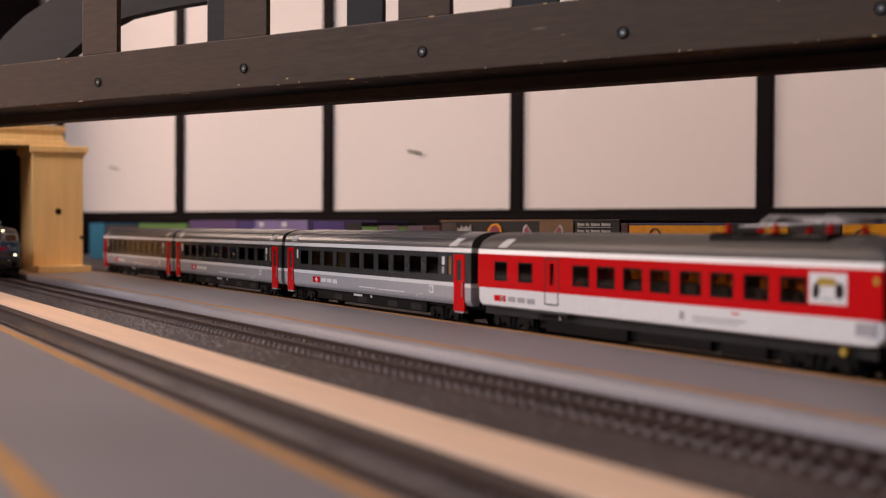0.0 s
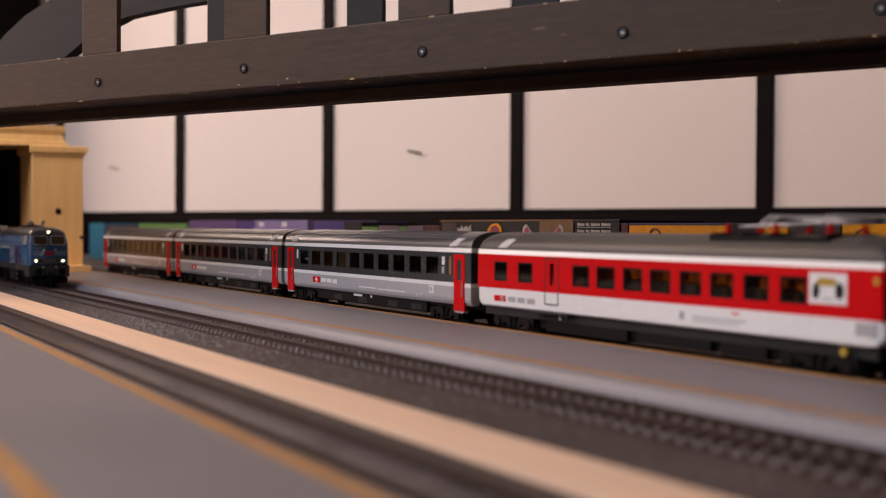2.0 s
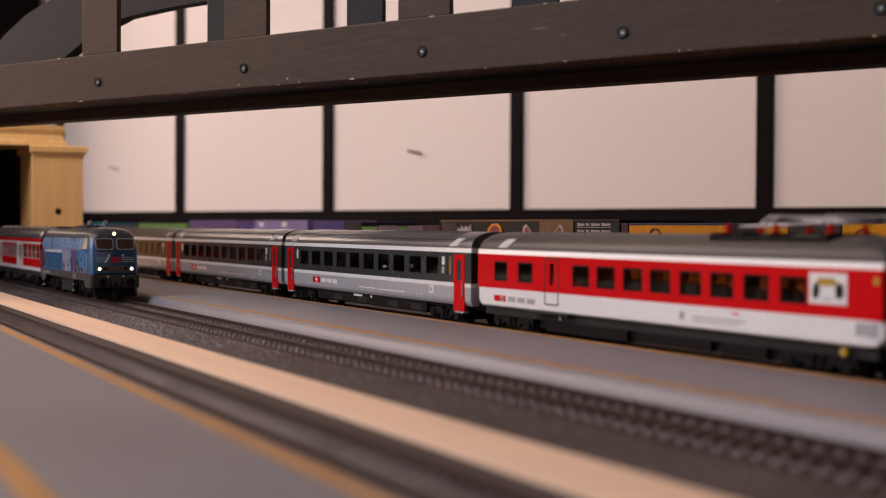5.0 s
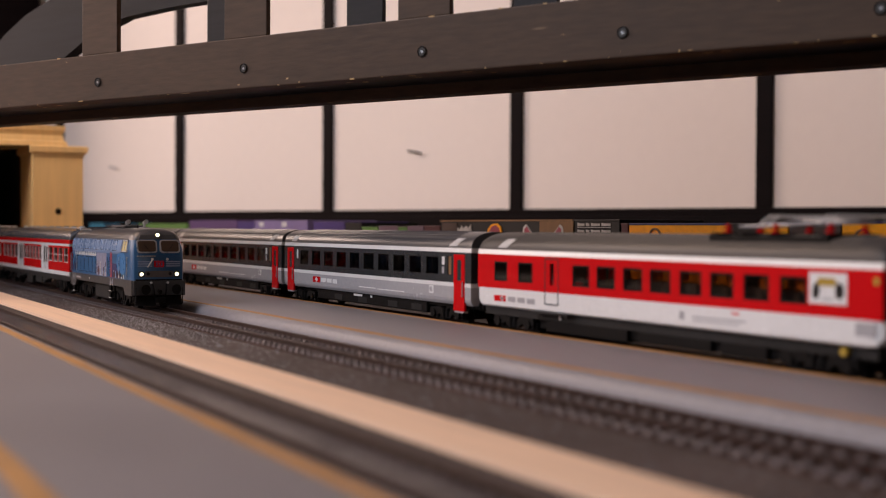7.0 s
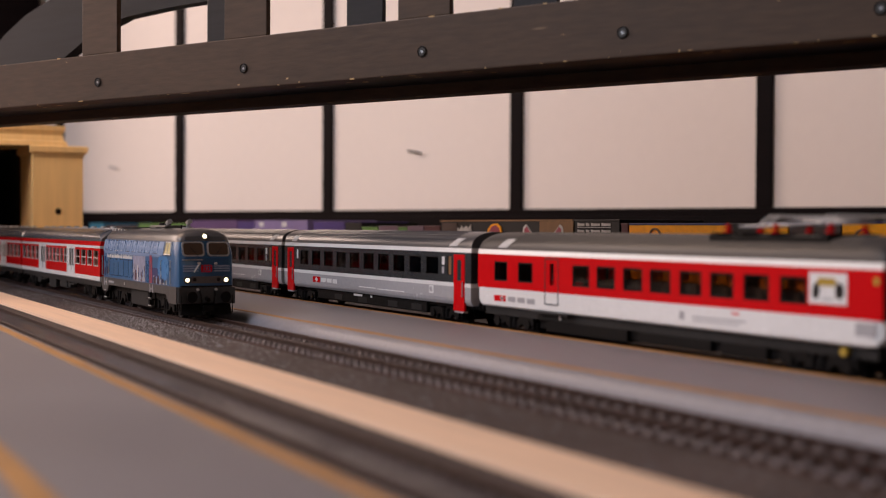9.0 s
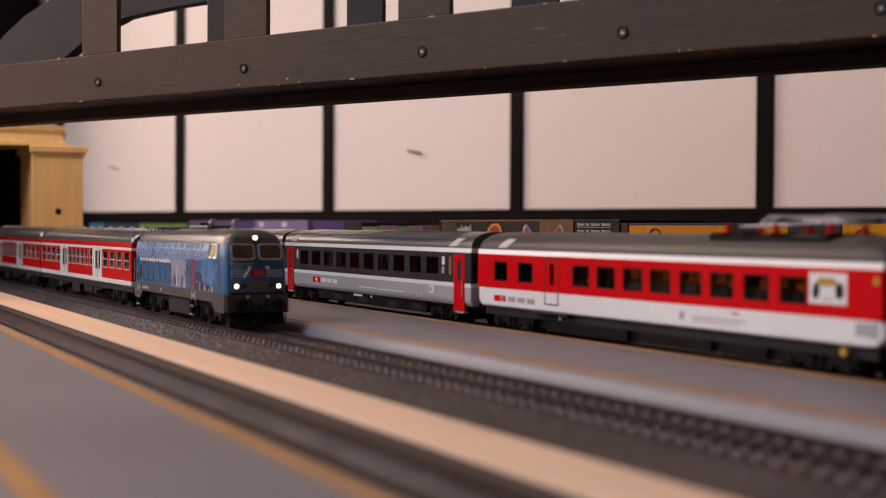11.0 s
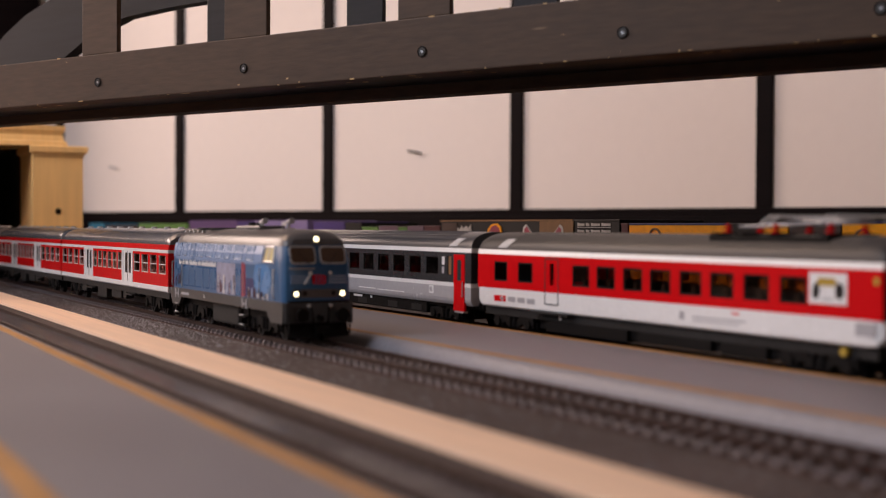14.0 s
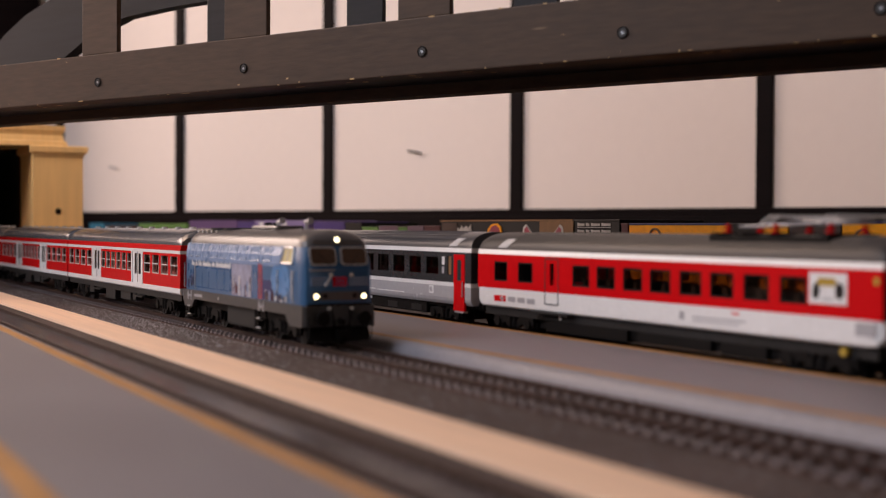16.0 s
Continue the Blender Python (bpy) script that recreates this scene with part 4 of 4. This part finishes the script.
# ---- blue diesel locomotive ----
def locomotive():
    """Local x = 0 is the front face at lamp height; the body runs back to x = -181."""
    hw = 17.4
    root = thing("diesel_locomotive", 0, 0, label="blue model diesel locomotive with a printed scene and lit headlamps", category="locomotive")

    def section(w, top, z0):
        side = [(-w, z0), (-w, 39.5), (-w + 0.35, 43.0), (-w + 1.3, 47.2)]
        arch = []
        for k in range(1, 12):
            a = math.pi - math.pi * k / 12
            arch.append(((w - 1.3) * math.copysign(abs(math.cos(a)) ** 0.8, math.cos(a)), 47.2 + (top - 47.2) * math.sin(a) ** 0.85))
        return side + arch + [(-y, z) for y, z in side[::-1]]

    def station(x, w, top, shear):
        return [(x + shear * (-0.34 * max(z - 37.5, 0) - 0.05 * max(25 - z, 0)), y, z) for y, z in section(w, top, 21.0)]
    rings = [station(-181, 13.6, 50.5, -1), station(-180, 15.6, 52.6, -1), station(-177.5, 17.0, 54.0, -1), station(-173, hw, 54.8, -0.8), station(-160, hw, 55.0, 0),
             station(-21, hw, 55.0, 0), station(-8, hw, 54.8, 0.8), station(-3.5, 17.0, 54.0, 1), station(-1.0, 15.8, 52.6, 1), station(0, 13.8, 50.5, 1)]
    body = part("body", loft(bmesh.new(), rings), M["blue"], root, "blue body with rounded cab ends", smooth=28)
    # roof skin, a hair above the body
    rr = []
    for x, w, top, sh in ((-178, 16.6, 54.0, -1), (-173, hw, 54.9, -0.8), (-160, hw, 55.12, 0), (-21, hw, 55.12, 0), (-8, hw, 54.9, 0.8), (-3.4, 16.9, 54.2, 1), (-0.9, 15.8, 52.75, 1), (0.1, 13.7, 50.6, 1)):
        sec = section(w, top, 21)[3:-3]
        rr.append([(x + sh * (-0.34 * max(z - 37.5, 0)), y * 1.004, z + 0.12) for y, z in sec])
    bm = bmesh.new()
    R = [[bm.verts.new(p) for p in r] for r in rr]
    for a, b in zip(R, R[1:]):
        for i in range(len(a) - 1):
            bm.faces.new((a[i], a[i + 1], b[i + 1], b[i]))
    bmesh.ops.solidify(bm, geom=bm.faces[:], thickness=0.1)
    part("roof", bm, M["loco_roof"], root, "dusty dark grey roof", smooth=35)
    for s in (-1, 1):
        part("skirt", prism(bmesh.new(), [(-181, 15.6), (-181, 21.2), (-1, 21.2), (-1, 12.0), (-17, 12.0), (-22, 16.2), (-160, 16.2), (-165, 12.4), (-176, 12.4)], *sorted((s * 15.6, s * 17.7)), "y"), M["skirt"], root, "grey lower skirt with steps")
        y = sorted((s * 17.3, s * 17.56))

        def band(nm, x0, x1, z0, z1, mt, lab=""):
            return part(nm, boxes((x0, x1, *y, z0, z1)), M[mt], body, lab)
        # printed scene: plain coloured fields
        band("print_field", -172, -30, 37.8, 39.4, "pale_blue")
        band("print_field", -160, -98, 23.0, 34.6, "mid_blue", "blue printed field")
        for a, b in ((-158, -147), (-145.6, -136), (-134, -122), (-120, -110), (-108, -100)):
            part("print_panel", boxes((a, b, *sorted((s * 17.5, s * 17.64)), 23.6, 33.8)), M["blue"], body)
        band("print_field", -97.5, -68, 21.6, 37.6, "haze", "hazy violet printed view")
        rnd = random.Random(11)
        for k in range(22):
            u, wd = rnd.uniform(-97, -71), rnd.uniform(0.7, 2.0)
            z0 = rnd.uniform(21.6, 25)
            part("print_shape", boxes((u, u + wd, *sorted((s * 17.5, s * (17.62 + 0.003 * k))), z0, z0 + rnd.uniform(2, 9))), M[rnd.choice(("maroon", "print_grey", "umber", "pale_blue", "mid_blue", "mauve", "print_grey"))], body)
        band("print_field", -67.5, -59, 21.6, 35, "mid_blue")
        band("print_stripe", -58.6, -53, 21.6, 38.6, "print_red", "dark red upright stripe")
        part("marking", boxes((-56.6, -55.0, *sorted((s * 17.5, s * 17.64)), 23, 34)), M["mauve"], body)
        band("print_field", -52.6, -40, 21.6, 31, "navy")
        part("print_field", prism(bmesh.new(), rounded(-41, -17, 24.4, 38.6, 7, 8), *y, "y"), M["sky_blue"], body, "bright blue rounded field")
        for k in range(18):
            u, wd = rnd.uniform(-51, -19), rnd.uniform(0.8, 2.6)
            part("print_shape", boxes((u, u + wd, *sorted((s * 17.5, s * (17.62 + 0.003 * k))), 21.6, rnd.uniform(22.6, 26.8))), M[rnd.choice(("print_grey", "umber", "navy", "maroon", "pale_blue"))], body)
        for k in range(14):
            u, wd = rnd.uniform(-173, -162), rnd.uniform(0.8, 2.4)
            z0 = rnd.uniform(22, 32)
            part("print_shape", boxes((u, u + wd, *sorted((s * 17.5, s * (17.62 + 0.003 * k))), z0, z0 + rnd.uniform(1, 4))), M[rnd.choice(("ink", "umber", "mid_blue", "navy", "mid_blue"))], body)
        # the upper side's pale reflection, put into the colour of a curved band
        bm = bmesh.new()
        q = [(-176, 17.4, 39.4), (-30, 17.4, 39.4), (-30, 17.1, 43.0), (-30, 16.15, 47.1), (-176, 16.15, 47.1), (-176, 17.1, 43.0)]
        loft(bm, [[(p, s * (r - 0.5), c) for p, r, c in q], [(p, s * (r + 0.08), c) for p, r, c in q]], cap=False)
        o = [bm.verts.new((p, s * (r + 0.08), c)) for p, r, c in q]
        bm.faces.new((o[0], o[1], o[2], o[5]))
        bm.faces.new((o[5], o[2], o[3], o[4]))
        part("print_field", bm, M["pale_blue"], body, "pale blue band with the sheen below the roof painted in")
        part("print_bar", boxes((-15.2, -13.4, *y, 24, 36.4)), M["print_grey"], body)
        x = -165
        for k in range(44):
            wd = rnd.uniform(0.8, 1.4)
            if k not in (3, 7, 12, 23, 27):
                part("print_bar", boxes((x, x + wd, *sorted((s * 17.5, s * 17.66)), 35.0, 36.8 + (1.0 if k % 5 in (0, 3) else 0.0))), M["white"], body)
            x += wd + 0.42
        for x0, x1 in ((-172, -163), (-160, -151), (-146.5, -138), (-133, -121), (-118, -106), (-102, -91), (-87, -77), (-72, -58), (-54, -42)):
            bm = bmesh.new()
            q = [(x0 + 1, 17.40, 39.9), (x1, 17.40, 39.9), (x1 + 1.2, 16.42, 46.8), (x0 + 2.4, 16.42, 46.8)]
            loft(bm, [[(a, s * (b - 0.6), c) for a, b, c in q], [(a, s * (b + 0.12), c) for a, b, c in q]])
            lv = part("side_louvre", bm, M["louvre"], body, "pale blue side louvre panel")
            bm = bmesh.new()
            for a, b in zip(q, q[1:] + q[:1]):
                rod(bm, (a[0], s * (a[1] + 0.1), a[2]), (b[0], s * (b[1] + 0.1), b[2]), 0.2, 6)
            part("louvre_edge", bm, M["mid_blue"], lv)
        q = [(-28, 17.36, 39.6), (-13.5, 17.36, 39.6), (-14.0, 16.45, 46.8), (-25, 16.45, 46.8)]
        bm = bmesh.new()
        loft(bm, [[(a, s * (b - 0.6), c) for a, b, c in q], [(a, s * (b + 0.16), c) for a, b, c in q]])
        cw = part("cab_side_window", bm, M["cream"], root, "cab side window filled with opaque cream")
        bm = bmesh.new()
        for a, b in zip(q, q[1:] + q[:1]):
            rod(bm, (a[0], s * (a[1] + 0.15), a[2]), (b[0], s * (b[1] + 0.15), b[2]), 0.5, 6)
        rod(bm, (-21, s * 17.5, 39.6), (-19.8, s * 16.6, 46.8), 0.35, 6)
        part("window_frame", bm, M["silver"], cw)
        for x in (-30.5, -11.5, -176, -157):
            bm = bmesh.new()
            rod(bm, (x, s * 18.4, 22.5), (x, s * 18.4, 36.0), 0.28, 6)
            rod(bm, (x, s * 17.4, 22.5), (x, s * 18.4, 22.5), 0.28, 6)
            rod(bm, (x, s * 17.4, 36), (x, s * 18.4, 36), 0.28, 6)
            part("handrail", bm, M["silver"], root)
        for x in (-172, -57):
            bm = boxes((x, x + 1.4, *sorted((s * 17.6, s * 17.95)), 15.8, 20.8), (x + 6, x + 7.4, *sorted((s * 17.6, s * 17.95)), 15.8, 20.8), (x + 1.4, x + 6, *sorted((s * 17.6, s * 17.95)), 17.6, 18.6))
            part("marking", bm, M["light_grey"], root)
        part("marking", boxes((-160, -146, *sorted((s * 17.6, s * 17.85)), 17.8, 19.2)), M["light_grey"], root)
        part("marking", boxes((-119, -117.6, *sorted((s * 17.6, s * 17.85)), 17.8, 19.4)), M["print_grey"], root)
        for x in (-176, -64):
            bm = boxes((x, x + 12, *sorted((s * 14.6, s * 17.8)), 8.0, 8.7), (x, x + 12, *sorted((s * 14.6, s * 17.8)), 11.9, 12.6), (x + 0.3, x + 1.2, *sorted((s * 15, s * 16)), 8, 16), (x + 10.8, x + 11.7, *sorted((s * 15, s * 16)), 8, 16))
            st = part("ladder", bm, M["black"], root)
            for z in (8.75, 12.65):
                part("tread", boxes((x + 3.5, x + 8.5, *sorted((s * 17.2, s * 17.85)), z, z + 0.35)), M["print_grey"], st)
        part("fuel_tank", box(bmesh.new(), -112, -70, *sorted((s * 6, s * 15)), 7.4, 16.4, r=1.0), M["frame_grey"], root)
    part("underframe", boxes((-178, -4, -13, 13, 12.5, 21)), M["black"], root)
    # front and rear faces: windows, lamps, bands
    for end in (1, -1):
        def fx(z, o=0.0):
            f = -0.34 * max(z - 37.5, 0)
            return f + o if end > 0 else -181 - f - o

        def face(nm, pts, depth, mt, parent, lab=""):
            bm = bmesh.new()
            loft(bm, [[(fx(z, -1.2), yy, z) for yy, z in pts], [(fx(z, depth), yy, z) for yy, z in pts]])
            return part(nm, bm, M[mt], parent, lab)
        for s in (-1, 1):
            fr = face("windscreen", rounded(*sorted((s * 0.9, s * 14.2)), 39.0, 47.6, 2.0), 0.35, "silver", root, "brown-tinted windscreen in a pale frame")
            face("pane", rounded(*sorted((s * 1.8, s * 13.3)), 39.9, 46.8, 1.5), 0.55, "brown_glass", fr)
            bm = bmesh.new()
            rod(bm, (fx(39, 0.9), s * 5, 39.0), (fx(44.5, 0.9), s * 9.5, 44.5), 0.15, 6)
            part("wiper", bm, M["black"], fr)
            lamp = face("headlamp", rounded(s * 11.6 - 2.2, s * 11.6 + 2.2, 23.1, 27.5, 2.15, 6), 0.7, "skirt", root, "lit round headlamp")
            face("lens", rounded(s * 11.6 - 1.15, s * 11.6 + 1.15, 24.15, 26.45, 1.13, 6), 1.0, "lens" if end > 0 else "maroon", lamp)
            face("tail_lamp", rounded(s * 7.2 - 1.1, s * 7.2 + 1.1, 24.4, 26.6, 1.05, 5), 0.6, "frame_grey", root)
            for z in (30.2, 31.6, 33.0):
                face("grille_bar", rounded(*sorted((s * 4.6, s * 14.0)), z, z + 0.75, 0.3, 2), 0.45, "louvre", root)
            bm = bmesh.new()
            rod(bm, (fx(30, 0), s * 5, 35.0), (fx(30, 1.6), s * 5, 35.0), 0.4, 8)
            disc(bm, (fx(30, 1.8), s * 5, 35.0), "x", 0.9, 0.6, 10)
            part("lamp_bracket", bm, M["print_grey"], root)
            bm = bmesh.new()
            rod(bm, (fx(19, -1), s * 10, 15.8), (fx(19, 4.6), s * 10, 15.8), 1.6, 12)
            disc(bm, (fx(19, 5.2), s * 10, 15.8), "x", 3.0, 1.0, 20)
            part("buffer", bm, M["black"], root, smooth=40)
            bm = bmesh.new()
            rod(bm, (fx(19, 0), s * 5.5, 19.8), (fx(19, 1.8), s * 5.5, 19.8), 0.8, 8)
            part("brake_cock", bm, M["print_grey"], root)
            bm = bmesh.new()
            for k in range(8):
                t0, t1 = k / 8, (k + 1) / 8
                rod(bm, (fx(19, 1.2 + 1.6 * math.sin(math.pi * t0)), s * (4.6 - 1.4 * t0), 19 - 9 * t0), (fx(19, 1.2 + 1.6 * math.sin(math.pi * t1)), s * (4.6 - 1.4 * t1), 19 - 9 * t1), 0.5, 6)
            part("brake_hose", bm, M["black"], root)
            bm = bmesh.new()
            loft(bm, [[(fx(8, -3), s * 2, 12.5), (fx(8, -3), s * 15.6, 12.5), (fx(8, -4.4), s * 15.6, 12.5), (fx(8, -4.4), s * 2, 12.5)], [(fx(8, 1.2), s * 2, 6.4), (fx(8, -0.6), s * 15.6, 6.8), (fx(8, -2), s * 15.6, 6.8), (fx(8, -0.2), s * 2, 6.4)]])
            part("snowplough", bm, M["black"], root)
            bm = bmesh.new()
            rod(bm, (fx(19, 1), s * 15.4, 7.5), (fx(19, 1), s * 15.4, 16.5), 0.35, 6)
            part("corner_step", bm, M["frame_grey"], root)
        lamp = face("top_headlamp", rounded(-2.0, 2.0, 48.7, 52.7, 1.95, 6), 0.7, "skirt", root, "lit round top headlamp")
        face("lens", rounded(-1.2, 1.2, 49.5, 51.9, 1.18, 6), 1.0, "lens" if end > 0 else "brown_glass", lamp)
        face("front_badge", rounded(-3.2, 3.2, 29.8, 34.0, 0.6, 3), 0.5, "red", root, "small red badge")
        for y0, y1, z0, z1 in ((-2.6, 2.6, 33.0, 33.4), (-2.6, 2.6, 30.4, 30.8), (-2.0, -1.2, 31.2, 32.6), (-0.3, 0.4, 31.2, 32.6), (1.2, 2.0, 31.2, 32.6)):
            face("badge_bar", rounded(y0, y1, z0, z1, 0.15, 2), 0.62, "mid_blue", root)
        bm = bmesh.new()
        rod(bm, (fx(35, 1.8), -4.2, 35.4), (fx(30, 1.2), -7.8, 29.8), 0.45, 8)
        part("lamp_cable", bm, M["print_grey"], root, "pale diagonal cable")
        face("brow", rounded(-11.8, 11.8, 48.0, 50.6, 1.1, 4), 0.22, "loco_roof", root, "dusty grey roof edge over the windscreens")
        x = -14.4
        for wd in (1.2, 1.2, 1.2, 0.7, 1.2, 1.2, 0.7, 1.2):
            face("marking", rounded(x, x + wd, 36.6, 37.4, 0.1, 2), 0.3, "light_grey", root)
            x += wd + 0.5
        face("front_band", rounded(-9.2, 9.2, 23.4, 27.4, 0.5, 3), 0.3, "front_grey", root, "grey band between the headlamps")
        bm = bmesh.new()
        box(bm, *sorted((fx(19, -4), fx(19, 0.6))), -17.0, 17.0, 12.2, 21.2, r=0.8)
        part("buffer_beam", bm, M["skirt"], root)
        bm = bmesh.new()
        rod(bm, (fx(19, 0), 0, 14.6), (fx(19, 4), 0, 14.2), 1.2, 8)
        box(bm, *sorted((fx(19, 2.6), fx(19, 5.6))), -3.2, 3.2, 8.4, 11.4, r=0.4)
        rod(bm, (fx(19, -2), 0, 10), (fx(19, 3), 0, 10), 1.0, 8)
        part("coupler", bm, M["black"], root)
        face("front_trim", rounded(-15.4, 15.4, 21.2, 22.0, 0.3, 2), 0.5, "black", root)
        bm = bmesh.new()
        rod(bm, (fx(38, 0.8), -13.6, 38.2), (fx(38, 0.8), 13.6, 38.2), 0.25, 6)
        part("handrail", bm, M["mid_blue"], root)
    # roof equipment
    part("exhaust_hood", box(bmesh.new(), -98, -62, -7, 7, 54.4, 57.0, r=1.0), M["loco_roof"], root)
    bm = bmesh.new()
    for x in (-92, -80):
        rod(bm, (x, 0, 56), (x, 0, 58.6), 2.2, 14, 1.9)
    part("exhaust_pipe", bm, M["frame_grey"], root)
    bm = bmesh.new()
    disc(bm, (-128, 0, 55.2), "z", 11, 1.0, 24)
    disc(bm, (-150, 0, 55.2), "z", 11, 1.0, 24)
    part("radiator_fan", bm, M["frame_grey"], root)
    for x, y in ((-66, -4), (-47, 3)):
        bm = bmesh.new()
        rod(bm, (x, y, 54.6), (x, y, 58.4), 0.9, 8)
        disc(bm, (x, y, 55.4), "z", 3.4, 0.8, 14)
        rod(bm, (x - 3, y, 58.6), (x + 5, y, 59.4), 0.7, 8, 1.6)
        part("horn", bm, M["silver"], root)
    for x in (-168, -160, -152, -144, -136):
        part("roof_bracket", boxes((x, x + 1.6, -13.4, -12.0, 53.0, 54.2)), M["print_grey"], root)
    bm = bmesh.new()
    rod(bm, (-70, -10, 55.4), (-48, -9, 55.8), 0.4, 6)
    rod(bm, (-30, -6, 54.8), (-30, -6, 57.2), 0.35, 6)
    part("antenna", bm, M["black"], root)
    ws = []
    for x in (-34, -147):
        ws += bogie(root, x, 32.0, "black", 5.7)[1]
    return root, ws


settle[0] = True
LOCO, _ = locomotive()
coach, _ = regional_coach()
settle[0] = False
TRAIN = [(LOCO, 0.0)]
copies = [coach]
for k in (1, 2):
    copies.append(copy_thing(coach, Matrix()))
for k, ob in enumerate(copies):
    TRAIN.append((ob, (-190.0 - 150.0 - 300.5 * k) * TRAIN_SIZE))


# ---- tracks: nearby sleepers are single pieces ----
def track(name, y, lo, hi, label, single, slant=0.0):
    root = part(name, boxes((-2600, 640, -16, 16, 0.0 if y > 300 else 0.6, 0.8 if y > 300 else 1.35)), M["bed"], None, label, category="railway track", kind="structure")
    prof = [(-1.4, 2.0), (-1.4, 2.4), (-0.45, 2.7), (-0.45, 3.6), (-0.75, 3.8), (-0.75, 4.35), (-0.55, 4.5), (0.55, 4.5), (0.75, 4.35), (0.75, 3.8), (0.45, 3.6), (0.45, 2.7), (1.4, 2.4), (1.4, 2.0)]
    for s in (-1, 1):
        part("rail", prism(bmesh.new(), [(s * 8.8 + a, b) for a, b in prof], -2600, 640), M["rail"], root)
    bm = bmesh.new()
    box(bm, -1.55, 1.55, -15, 15, 0.7, 2.3, r=0.25)
    for s in (-1, 1):
        box(bm, -1.0, 1.0, s * 8.8 - 3.0, s * 8.8 - 1.2, 2.2, 2.95)
    proto = part("sleeper", bm, M["sleeper"], root)
    me = proto.data
    proto.location = (lo * S, 0, 0)
    rest = []
    x = -2600.0
    while x < 640:
        x += 7.0
        if single and lo < x < hi:
            ob = new("sleeper", me)
            ob.parent = root
            ob.location = (x * S, 0, 0)
        else:
            rest.append(x)
    bm = bmesh.new()
    for x in rest:
        box(bm, x - 1.35, x + 1.35, -15, 15, 0.7, 2.1)
    part("sleepers", bm, M["sleeper"], root, kind="stuff")
    root.matrix_world = Matrix.Translation((-0.6, y * S, 0)) @ Matrix.Rotation(slant, 4, "Z") @ Matrix.Translation((0.6, 0, 0))
    return root


track("track_middle", LOCO_Y, -1560, 300, "model railway track with brown sleepers", True, SLANT)
track("track_front", NEAR_Y, -1200, 300, "model railway track with brown sleepers beside the strip", True, 0.002)
track("track_rear", EXPRESS_Y, 0, 0, "model railway track under the express train", False)


def grains():
    """Loose ballast on the roadbed, thicker in a stretch beside the middle track."""
    rnd = random.Random(7)
    verts, faces = [], []
    for _ in range(6500):
        x = rnd.uniform(-1350, 60) if rnd.random() < 0.45 else rnd.gauss(-740, 90)
        y = rnd.uniform(172, 203)
        r = rnd.uniform(0.10, 0.30) if rnd.random() < 0.86 else rnd.uniform(0.35, 0.65)
        c = Vector((x, y, 0.55 + r * 0.3))
        b = len(verts)
        for d in ((1, 0, 0), (-0.5, 0.9, 0), (-0.5, -0.9, 0), (0.1, 0.1, 1)):
            verts.append((c + Vector([r * (v + rnd.uniform(-0.3, 0.3)) for v in d])) * S)
        faces += [(b, b + 1, b + 3), (b + 1, b + 2, b + 3), (b + 2, b, b + 3), (b, b + 2, b + 1)]
    me = bpy.data.meshes.new("loose_ballast")
    me.from_pydata([tuple(v) for v in verts], [], faces)
    me.materials.append(M["grain"])
    tagged(new("loose_ballast", me), "pale grit scattered over the dark roadbed", "ballast", kind="stuff")


grains()


# ---- movement ----
def run(t):
    """Where the locomotive's front stands at t seconds, in millimetres along the track."""
    u = min(max(t, 0.0), 16.0) / 16.0
    out = 0.0
    for c in (3243.41, -8324.86, 5924.33, 946.83, -3351.6, 2507.13, -1482.21):
        out = out * u + c
    return out * 225.98 / (225.4 - SLANT * out)


def motions():
    for ob, back in TRAIN:
        walk(ob, [(k * 0.5, pose((run(k * 0.5) + back) * S, (LOCO_Y + SLANT * (run(k * 0.5) + back + 600)) * S, 0, 0, 0, math.degrees(SLANT))) for k in range(33)])
    # wheels roll without slipping: a row whenever they have turned far enough
    for ob in [o for v, _ in TRAIN for o in v.children if o.name.startswith("wheelset")]:
        x, _, z = ob.location
        r = z / S - RAIL
        rows, last = [], None
        for f in range(481):
            a = math.degrees((run(f / 30) - run(0)) / r)
            if last is None or a - last > 40 or f == 480 or f % 15 == 0:
                rows.append((f / 30, pose(x, 0, z, 0, a, 0)))
                last = a
        walk(ob, rows)


motions()
